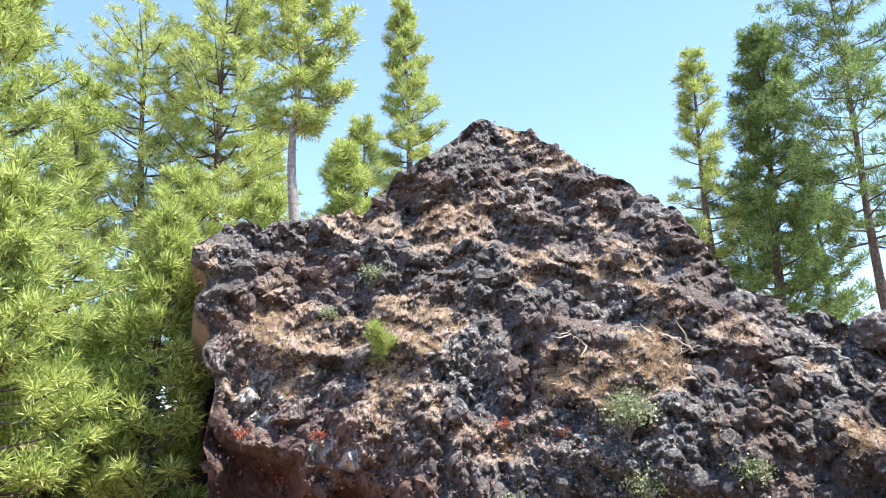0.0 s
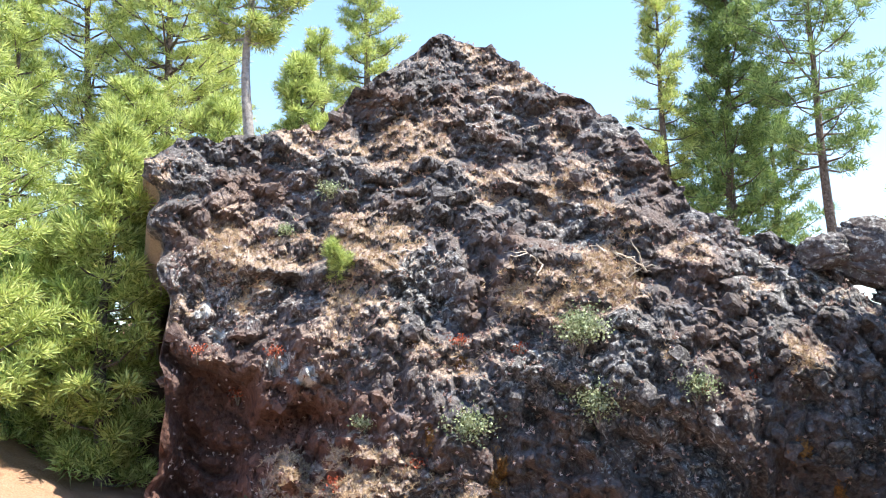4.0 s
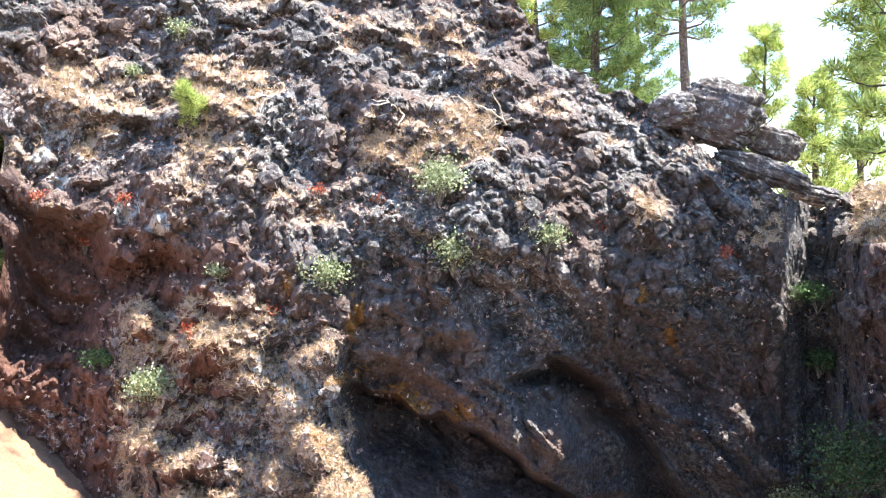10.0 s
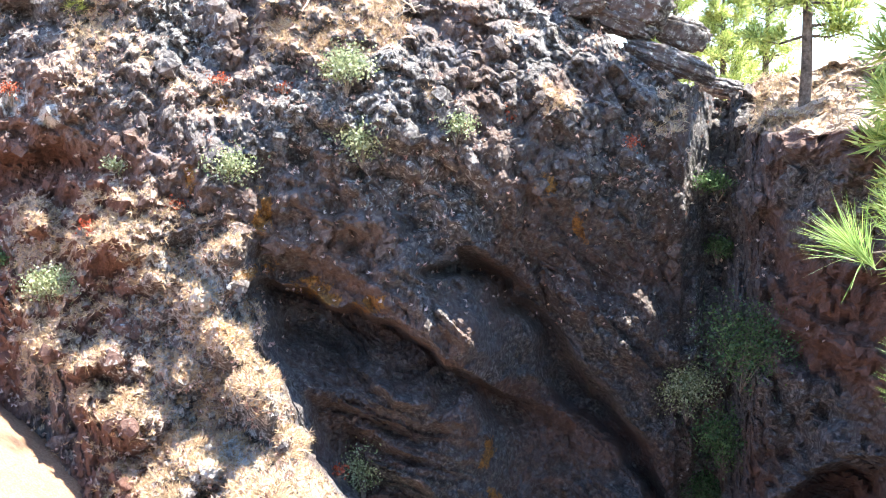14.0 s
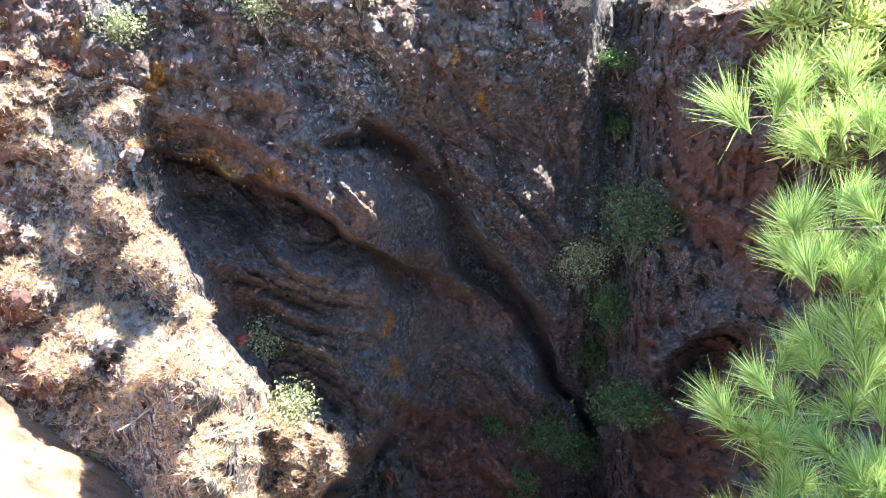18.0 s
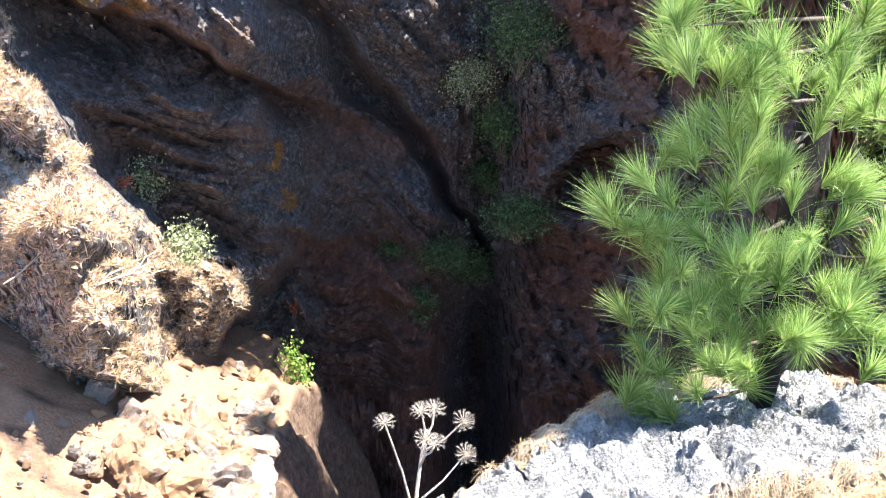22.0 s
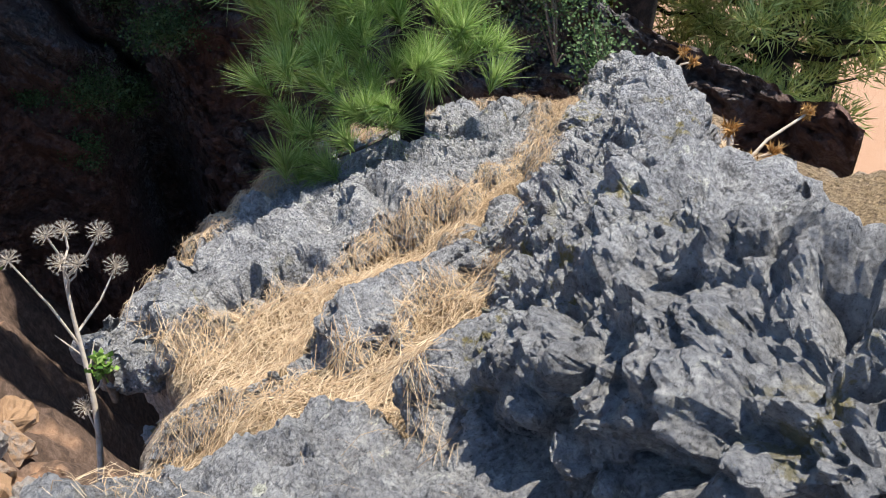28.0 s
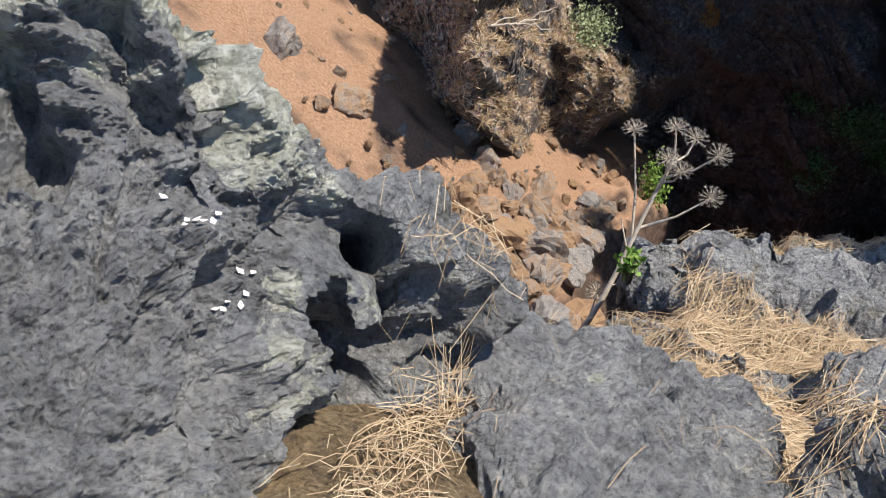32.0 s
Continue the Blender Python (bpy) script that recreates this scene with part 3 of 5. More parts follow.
    ribs = np.stack([p[:, 0] * 0.35 - p[:, 2] * 0.2, p[:, 1] * 0.4, p[:, 2] + 1.35 * p[:, 0]], 1) + 0.35 * warp
    steep = step(A.ravel(), 19, 26)
    fold = (1 - steep) * (1 - np.abs(fbm(bed, 0.9, 4, 0.55, 62))) + steep * (1 - np.abs(fbm(ribs, 0.75, 4, 0.55, 64)))
    ac, bc, _ = cells(bed + 0.2 * warp, 1.3, 65)
    crack = 1 - step(bc - ac, 0.0, 0.10)
    out = out + smoothness * (0.25 * streak + 0.55 * (fold - 0.75) - 0.10 * crack * step(vnoise(p, 0.7, 66), -0.1, 0.4) + 0.12 * fbm(p, 2.2, 4, 0.6, 63))
    def ledges(b):
        return 0.30 * step(vnoise(p, 0.6, 67), -0.5, 0.5) * ((b % 1.0) - 0.5) + 0.10 * (((b * 2.7 + 0.3 * n2) % 1.0) - 0.5)
    out = out + smoothness * ((1 - steep) * ledges(dip[:, 2] * 0.85 + 0.5 * n1) + steep * ledges(ribs[:, 2] * 0.6 + 0.5 * n1) + 0.08 * n2 + 0.06 * dome(a3) + 0.10 * dome(a2))
    out = out + np.random.default_rng(2).normal(0, 0.006, len(out))
    slant = np.abs(np.gradient(rho, axis=1) / (np.gradient(A, axis=1) * sx * rho + 1e-9))
    slant = np.stack([np.convolve(row, np.ones(21) / 21, 'same') for row in slant]).ravel()
    slant = slant * (1 - 0.75 * step(A, 37.5, 39.0).ravel())
    out = out / (1 + np.minimum(slant, 3.5) ** 1.5 / 5.0 * (1 - 0.2 * lump.ravel()))
    out = out * step(2.2 - V.ravel(), 0, 1)
    ray = np.stack([np.sin(ra).ravel(), np.cos(ra).ravel(), Hh.ravel()], 1)
    p = p - ray * out[:, None]
    p[:, 2] += 0.12 * rough * (0.4 - a2) * step(V.ravel(), 0.0, 0.1)
    # masks
    Hf, Af = H.ravel(), A.ravel()
    grid = p.reshape(P.shape)
    du = np.gradient(grid, axis=1).reshape(-1, 3)
    dv = np.gradient(grid, axis=0).reshape(-1, 3)
    nor = np.cross(du, dv)
    nor /= np.linalg.norm(nor, axis=1, keepdims=True) + 1e-9
    nor *= np.where((nor * ray).sum(1) > 0, -1, 1)[:, None]
    flatness = step(nor[:, 2], 0.15, 0.6)
    upper = step(Hf, -0.10, 0.06) * step(40 - Af, 0, 3)
    near_lump = lump.ravel()
    grass = flatness * np.clip(0.10 + 0.36 * upper + 0.8 * near_lump + bank.ravel(), 0, 1) + (0.75 * vnoise(p + 0.4 * warp, 0.9, 71) - 0.10) * np.clip(upper + near_lump, 0, 1)
    grass = grass + 0.9 * patches(A + 0.8 * (Aw - A), H, GRASS).ravel() * step(nor[:, 2], -0.05, 0.4) * (0.3 + 0.7 * step(vnoise(p, 3.2, 73), -0.4, 0.2))
    grass = np.clip(grass, 0, 1) * (1 - 0.9 * smoothness)
    grass = np.maximum(grass, step(V.ravel(), 1.0, 1.03) * 0.8)
    grass = np.maximum(grass, step(Af, 39.5, 40.5) * step(Hf, -0.025, -0.01) * step(56 - Af, 0, 3))
    grass = np.maximum(grass, step(Af, 58, 60) * step(71 - Af, 0, 3) * step(V.ravel(), 0.93, 0.97))
    grass = np.maximum(grass, bank.ravel() * step(nor[:, 2], -0.1, 0.35) * step(26 - Af, 0, 6))
    grass = np.clip(grass + 0.65 * near_lump * step(vnoise(p, 1.6, 72), -0.25, 0.3) * step(nor[:, 2], -0.35, 0.1), 0, 1)
    grass = grass * (1 - 0.8 * step(-7.2 - Af, 0, 2) * step(-0.06 - Hf, 0, 0.06))
    grass = np.clip(grass * (1 - 0.15 * near_lump) + 0.8 * cushion.ravel() * step(nor[:, 2], -0.4, 0.2), 0, 1)
    red = 0.8 * step(-6.8 - Af, 0, 2) * step(-0.02 - Hf, 0, 0.05) + step(-Hf, -0.16, 0.10) * step(3 - Af, 0, 5) * step(0.3 * vnoise(p, 0.8, 75) + 0.5, 0.2, 0.6) + 0.45 * smoothness * step(vnoise(bed, 0.7, 77), -0.2, 0.6) + 0.85 * step(Af, 39, 43) * step(vnoise(p, 0.7, 78), -0.7, 0.2) + step(-Hf, 0.46, 0.6) * step(Af, 23, 27) * step(37 - Af, 0, 3)
    lich = step(vnoise(p, 0.9, 81), -0.1, 0.5) * (1 - 0.6 * smoothness)
    # grey-white rock on the foot, raised further to paint in its sunlit brightness
    lich = np.maximum(np.maximum(0.5 * lich * (1 - 0.7 * step(Af, 37, 40)), 0.58 * near_lump * step(Af, -4, 0)), np.maximum(0.85 * patches(Aw, Hw, PALES), 0.42 * patches(Aw, Hw, GREYS)).ravel())
    gold = np.maximum(0.72 * patches(Aw, Hw, ORANGE).ravel(), 0.22 * step(Af, 0, 3) * step(36 - Af, 0, 3) * step(vnoise(p, 0.5, 83), -0.2, 0.5))
    mask = np.stack([grass, np.clip(red, 0, 1), lich, gold], 1)
    rng = np.random.default_rng(4)
    w = (rough > 0.6) * (V.ravel() < 1.0) * (Af > -15) * (Af < 50) * (0.15 + step(vnoise(p, 1.6, 85), -0.2, 0.5)) * (1 - 0.75 * grass) * (1 - bank.ravel())
    count = 3000
    pick = rng.choice(len(w), count, p=w / w.sum())
    lm = mask[pick].copy()
    lm[:, 0] *= 0.3
    more = clinker(p[pick], nor[pick], 0.15 * (0.25 + 0.75 * rng.uniform(0, 1, count) ** 4), lm, rng, 0.4)
    me = sheet("cliff", grid, mask, M_CLIFF, more=more, smooth=False)
    obj("cliff", me, label="dark weathered volcanic cliff with dry grass on its ledges above a shaded gorge", category="cliff", kind="structure")
    return grid, nor.reshape(P.shape), mask.reshape(*A.shape, 4), A, H


CLIFF, CLIFF_N, CLIFF_MASK, CLIFF_A, CLIFF_H = build_cliff()


def build_ground():
    def grid_axis(lo, fine_lo, fine_hi, hi, fine, coarse):
        return np.concatenate([np.geomspace(1, fine_lo - lo + 1, coarse)[::-1] * -1 + fine_lo + 1, np.linspace(fine_lo, fine_hi, fine)[1:-1], fine_hi - 1 + np.geomspace(1, hi - fine_hi + 1, coarse)])
    X, Y = np.meshgrid(grid_axis(-900, -14, 9, 900, 250, 30), grid_axis(-900, -4, 22, 900, 280, 30))
    z = ground_z(X, Y)
    p = np.stack([X.ravel(), Y.ravel(), np.zeros(X.size)], 1)
    near = (step(X, -20, -12) * step(14 - X, 0, 6) * step(30 - Y, 0, 8) * step(Y, -10, -5)).ravel()
    z = z.ravel() + near * (0.30 * fbm(p, 0.45, 5, 0.55, 5) + 0.06 * fbm(p, 4.0, 3, 0.6, 6) + step(X.ravel() - 0.45 * (Y.ravel() - 5.0), 1.0, 2.2) * (0.6 * fbm(p, 1.5, 5, 0.65, 7) + 0.22 * fbm(p, 4.5, 3, 0.6, 12) + 0.25 * (0.5 - np.abs(vnoise(p, 2.4, 10)))))
    far = np.hypot(X, Y).ravel()
    z = z + 1.0 * step(far, 40, 120) * vnoise(p, 0.02, 8)
    P = np.stack([X.ravel(), Y.ravel(), z], 1).reshape(*X.shape, 3)
    slope = np.hypot(np.gradient(P[..., 2], axis=1) / (np.gradient(X, axis=1)), np.gradient(P[..., 2], axis=0) / np.gradient(Y, axis=0)).ravel()
    mask = np.repeat(step(slope + 0.5 * vnoise(p, 2.0, 9), 0.95, 1.5)[:, None], 4, 1)
    me = sheet("ground", P, mask, M_SAND, flip=False)
    obj("ground", me, label="orange-brown cinder soil slope with grit and scattered stones", category="ground", kind="structure")


build_ground()

from mathutils.bvhtree import BVHTree

# ---- the near ledge ----
def ledge_z(x, y):
    return -1.7 - 0.25 * (x - 0.9) - 0.55 * (y - 0.5)


EDGE = [(-3.0, 0.9), (-0.4, 1.0), (0.25, 0.95), (0.6, 0.92), (0.92, 0.97), (1.06, 1.02), (1.19, 1.13), (1.28, 1.32), (1.34, 1.56), (1.70, 1.92), (2.2, 2.12), (2.8, 2.24), (3.4, 2.16), (3.8, 2.0), (4.25, 1.4), (4.2, 1.0), (3.5, 0.52), (2.6, 0.15), (2.3, -0.15), (2.3, -0.8), (2.4, -4.0), (-3.5, -4.0)]
SLAB = [(0.69, 0.47), (0.73, 0.70), (0.90, 0.75), (0.97, 0.61), (1.06, 0.62), (1.14, 0.55), (1.08, 0.36), (1.0, 0.1), (0.95, -0.1), (0.56, -0.1), (0.60, 0.15), (0.66, 0.34)]
PITTED = [(0.30, 0.66), (0.42, 0.64), (0.58, 0.62), (0.66, 0.59), (0.70, 0.53), (0.66, 0.47), (0.60, 0.40), (0.565, 0.33), (0.54, 0.2), (0.48, 0.04), (0.14, 0.02), (0.14, 0.66)]
STRIP = [(1.04, 0.93), (1.14, 0.88), (1.30, 0.87), (1.46, 0.89), (1.60, 0.82), (1.88, 0.83), (2.40, 0.83), (2.12, 0.58), (1.88, 0.56), (1.57, 0.65), (1.40, 0.60), (1.32, 0.73), (1.20, 0.78)]
BLACK = [(1.02, 0.22), (1.12, 0.36), (1.30, 0.42), (1.50, 0.46), (1.90, 0.57), (2.15, 0.62), (2.9, 0.84), (3.9, 1.15), (4.15, 1.02), (3.5, 0.62), (2.55, 0.27), (1.85, -0.02), (1.4, -0.3), (1.0, -0.4), (0.95, 0.0)]
RIDGE = [(1.40, 1.46), (1.46, 1.55), (1.64, 1.62), (1.90, 1.70), (2.2, 1.78), (2.7, 1.84), (3.3, 1.86), (3.9, 1.90), (3.75, 1.40), (3.45, 1.22), (2.95, 1.05), (2.4, 1.05), (2.05, 1.15), (1.80, 1.15), (1.66, 1.24), (1.54, 1.29), (1.42, 1.33)]


LEDGE_TREES = []


def ledge_top(x, y):
    """The highest rock of the near ledge under a place, and its slope."""
    best = -9.0
    for tree in LEDGE_TREES:
        hit = tree.ray_cast(Vector((x, y, 1.0)), Vector((0, 0, -1)))
        if hit[0] is not None:
            best = max(best, hit[0].z)
    return best


def voxel_skin(P, floor, voxel):
    """An even skin of quads over a grid of heights that is closed below at a floor: places, normals and faces."""
    n, m = P.shape[:2]
    low = P.copy()
    low[..., 2] = floor
    idx = np.arange(n * m).reshape(n, m)
    q = np.stack([idx[:-1, :-1], idx[:-1, 1:], idx[1:, 1:], idx[1:, :-1]], -1).reshape(-1, 4)
    rim = np.concatenate([idx[0, :], idx[1:, -1], idx[-1, -2::-1], idx[-2:0:-1, 0]])
    nxt = np.roll(rim, -1)
    wall = np.stack([rim, rim + n * m, nxt + n * m, nxt], 1)
    me = raw_mesh("rough", np.concatenate([P.reshape(-1, 3), low.reshape(-1, 3)]), np.concatenate([q, q[:, ::-1] + n * m, wall]))
    ob = new("rough", me)
    mod = ob.modifiers.new("skin", "REMESH")
    mod.mode, mod.voxel_size = "VOXEL", voxel
    bpy.context.view_layer.update()
    fine = bpy.data.meshes.new_from_object(ob.evaluated_get(bpy.context.evaluated_depsgraph_get()))
    v = np.empty(len(fine.vertices) * 3, np.float32)
    fine.vertices.foreach_get("co", v)
    nor = np.empty(len(fine.vertices) * 3, np.float32)
    fine.vertices.foreach_get("normal", nor)
    loops = np.empty(len(fine.loops), np.int32)
    fine.loops.foreach_get("vertex_index", loops)
    count = np.empty(len(fine.polygons), np.int32)
    fine.polygons.foreach_get("loop_total", count)
    start = np.empty(len(fine.polygons), np.int32)
    fine.polygons.foreach_get("loop_start", start)
    start = start[count == 4]
    f = np.stack([loops[start + k] for k in range(4)], 1)
    bpy.data.objects.remove(ob)
    bpy.data.meshes.remove(me)
    bpy.data.meshes.remove(fine)
    return v.reshape(-1, 3).astype(float), nor.reshape(-1, 3).astype(float), f


def field(name, box, voxel, outline, top, rise, pits, seed, label, category, drop=1.2, lichen=0.4, moss=0.4, straw=0.0, kind="", spots=(), caves=(), over=0.0, holes=0.3, plates=0.0, grid=0.02, octaves=5):
    """A lava rock on the ledge: a top inside an outline with steep sides, skinned evenly and broken into clinker, pits and hollows.
    rise: (height of the rim's step, its roundness, further swell, how far in that swell goes)."""
    x0, y0, x1, y1 = box
    X, Y = np.meshgrid(np.arange(x0, x1, grid), np.arange(y0, y1, grid))
    def edge(x, y):
        q = np.stack([x.ravel(), y.ravel(), np.zeros(x.size)], 1)
        return inside(x, y, outline) + (0.035 * vnoise(q, 6.0, seed) + 0.022 * vnoise(q, 17.0, seed + 1)).reshape(x.shape)
    s = edge(X, Y)
    h1, r1, h2, r2 = rise
    up = h1 * (1 - np.exp(-np.clip(s, 0, None) / r1)) + h2 * (1 - np.exp(-np.clip(s, 0, None) / r2))
    z = top(X, Y)
    P = np.stack([X, Y, z + np.where(s > 0, up, -drop * (1 - np.exp(-np.abs(s) / 0.07)))], -1)
    if over:
        gy, gx = np.gradient(s, grid)
        lean = over * np.clip(up / (h1 + h2), 0, 1) * np.exp(-(s / 0.10) ** 2) * (s > 0)
        P[..., 0] -= gx * lean
        P[..., 1] -= gy * lean
    p, nor, f = voxel_skin(P, float(P[..., 2].min()) - 0.1, voxel)
    s = edge(p[:, 0], p[:, 1])
    keep = (s > -0.16 - over) & (p[:, 2] > np.asarray(top(p[:, 0], p[:, 1])) - min(drop, 1.0) * 0.85)
    f = f[keep[f].all(1)]
    used = np.unique(f)
    back = np.zeros(len(p), np.int64)
    back[used] = np.arange(len(used))
    p, nor, s, f = p[used], nor[used], s[used], back[f]
    n1 = fbm(p, 4.0, 4, 0.55, seed + 2)
    n2 = fbm(p, 20.0, 2, 0.6, seed + 6)
    w = 0.045 * np.stack([vnoise(p, 9.0, seed + 21), vnoise(p, 9.0, seed + 22), vnoise(p, 9.0, seed + 23)], 1)
    some = step(vnoise(p, 2.6, seed + 10) + 0.3 * n2 - plates, -0.35, 0.35)
    # cauliflower clinker: rounded knobs with sharp creases at several sizes, and rounded gas holes
    knob, total = 0, 0
    for k in range(octaves):
        gain = 0.62**k * ((0.35 + 0.65 * some) if k else 1.0)
        knob = knob + gain * np.abs(vnoise(p + w * 0.8**k, 5.5 * 2.07**k, seed + 30 + k))
        total = total + gain
    knob = knob / total
    a1, _, t1 = cells(p + 0.5 * w, 15.0, seed + 4)
    a2, _, t2 = cells(p + 0.3 * w, 31.0, seed + 5)
    pocket = step(t1, 0.72, 0.74) * np.clip(1.25 - (a1 / 0.40) ** 2, 0, 1) + 0.7 * step(t2, 0.45, 0.48) * np.clip(1.25 - (a2 / 0.42) ** 2, 0, 1)
    hollow = step(fbm(p + 0.5 * w, 7.5, 3, 0.6, seed + 24), 0.40 - holes, 0.60 - holes)
    out = 0.045 * n1 + pits * (0.19 * (knob - 0.36) - 0.024 * pocket * (0.2 + 0.8 * some) - 0.06 * hollow)
    out = out + 0.005 * n2 + np.random.default_rng(seed).normal(0, 0.0007, len(p))
    for cx, cy, cz, cr in caves:
        d = np.sqrt(((p - (cx, cy, cz)) ** 2).sum(1)) + 0.25 * cr * n2
        out = np.where(d < cr, np.minimum(out, 0.01) - 0.14 * step(cr - d, 0, 0.6 * cr), out)
    p = p + nor * out[:, None]
    lich = lichen * step(vnoise(p, 3.0, seed + 11) + 0.4 * n2, -0.5, 0.2) * (0.35 + 0.65 * some)
    for sx, sy, sr in spots:
        lich = np.maximum(lich, 1.2 * step(sr - np.hypot(p[:, 0] - sx, p[:, 1] - sy) + 0.012 * n2, 0, 0.006))
    mo = moss * step(vnoise(p, 4.0, seed + 12), 0.0, 0.5)
    st = straw * step(s + 0.05 * n1, 0.0, 0.06)
    mask = np.stack([st, mo, lich, np.ones(len(p))], 1)
    LEDGE_TREES.append(BVHTree.FromPolygons(p.tolist(), f.tolist()))
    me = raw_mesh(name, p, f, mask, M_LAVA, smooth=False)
    return obj(name, me, label=label, category=category, kind=kind)


def pitted_top(x, y):
    z = np.interp(x, [-0.4, 0.1, 0.40, 0.46, 0.485, 0.535, 0.55, 0.63, 0.70], [-1.12, -1.14, -1.27, -1.32, -1.38, -1.42, -1.47, -1.50, -1.56])
    return z - 1.3 * np.clip(0.50 - y, 0, 0.09) - 0.45 * np.clip(0.41 - y, 0, 0.35) - 1.2 * np.clip(y - 0.54, 0, 1)


field("ledge", (-3.4, -3.6, 4.9, 2.6), 0.04, EDGE, lambda x, y: np.where(y > -1.0, ledge_z(x, np.maximum(y, -0.6)), ledge_z(x, -0.6 + 0 * y)) - 0.10, (0.05, 0.05, 0.0, 1.0), 0.45, 100,
      "rocky ledge covered in dry pine needles above the gorge", "rock ledge", drop=3.0, straw=0.9, kind="structure", holes=0.0, grid=0.03)
field("grey_slab_rock", (0.4, -0.3, 1.3, 0.95), 0.0056, SLAB, lambda x, y: -1.72 - 0.28 * (x - 0.9) - 0.30 * (y - 0.5), (0.08, 0.03, 0.03, 0.2), 0.55, 200,
      "smooth grey lava slab in the ledge with a white lichen spot", "rock", drop=0.5, lichen=0.25, moss=0.0, spots=[(0.86, 0.475, 0.014)], plates=0.1, holes=0.05, octaves=6)
field("pitted_lava_rock", (0.06, -0.06, 0.9, 0.84), 0.0036, PITTED, pitted_top, (0.10, 0.03, 0.03, 0.15), 0.85, 300,
      "rough pitted lava rock crusted with pale green lichen", "rock", drop=0.9, lichen=0.85, moss=0.15, over=0.03, holes=0.08, plates=-0.05, octaves=7,
      caves=[(0.52, 0.42, -1.47, 0.06), (0.59, 0.42, -1.53, 0.07), (0.43, 0.46, -1.33, 0.045), (0.37, 0.50, -1.25, 0.05), (0.60, 0.47, -1.41, 0.03)])
field("low_grey_rock", (0.9, 0.4, 2.6, 1.1), 0.0080, STRIP, lambda x, y: ledge_z(x, y) - 0.055, (0.10, 0.03, 0.03, 0.1), 0.75, 400,
      "low grey lava rock lying in dry pine needles", "rock", drop=0.3, lichen=0.3, moss=0.3, holes=0.08)
field("black_pitted_boulder", (0.8, -0.6, 4.5, 1.4), 0.0075, BLACK, lambda x, y: ledge_z(x, y) - 0.02, (0.09, 0.04, 0.34, 0.32), 1.15, 500,
      "dark grey pitted lava boulder with yellow moss", "rock", drop=0.5, lichen=0.3, moss=0.8, over=0.04, holes=0.13)
field("ridge_rock", (0.9, 0.7, 4.2, 2.2), 0.0090, RIDGE, lambda x, y: ledge_z(x, y) - 0.09 - 0.06 * step(1.75 - x, 0, 0.4), (0.20, 0.03, 0.03, 0.12), 1.0, 600,
      "jagged grey lava ridge along the edge of the gorge", "rock", drop=0.5, lichen=0.35, moss=0.8, over=0.24, holes=0.10,
      caves=[(1.60, 1.31, -2.27, 0.13), (1.76, 1.20, -2.27, 0.11), (2.02, 1.18, -2.33, 0.06), (2.6, 1.07, -2.44, 0.07)])

# ---- trees ----
def blades(centres, ways, count, length, width, spread, rng, up=0.25, droop=0.0):
    """Needle tufts: count thin pointed blades from each centre, fanned about its way."""
    n = len(centres)
    c = np.repeat(centres, count, 0)
    w = np.repeat(ways, count, 0) + rng.normal(0, spread, (n * count, 3))
    w[:, 2] += up
    w /= np.linalg.norm(w, axis=1, keepdims=True) + 1e-9
    ln = (length * rng.uniform(0.65, 1.1, n * count))[:, None]
    side = np.cross(w, rng.normal(0, 1, (n * count, 3)))
    side /= np.linalg.norm(side, axis=1, keepdims=True) + 1e-9
    tip = c + w * ln
    tip[:, 2] -= droop * ln[:, 0]
    vs = np.stack([c - side * width, c + side * width, tip], 1).reshape(-1, 3)
    return vs, np.arange(len(vs)).reshape(-1, 3)


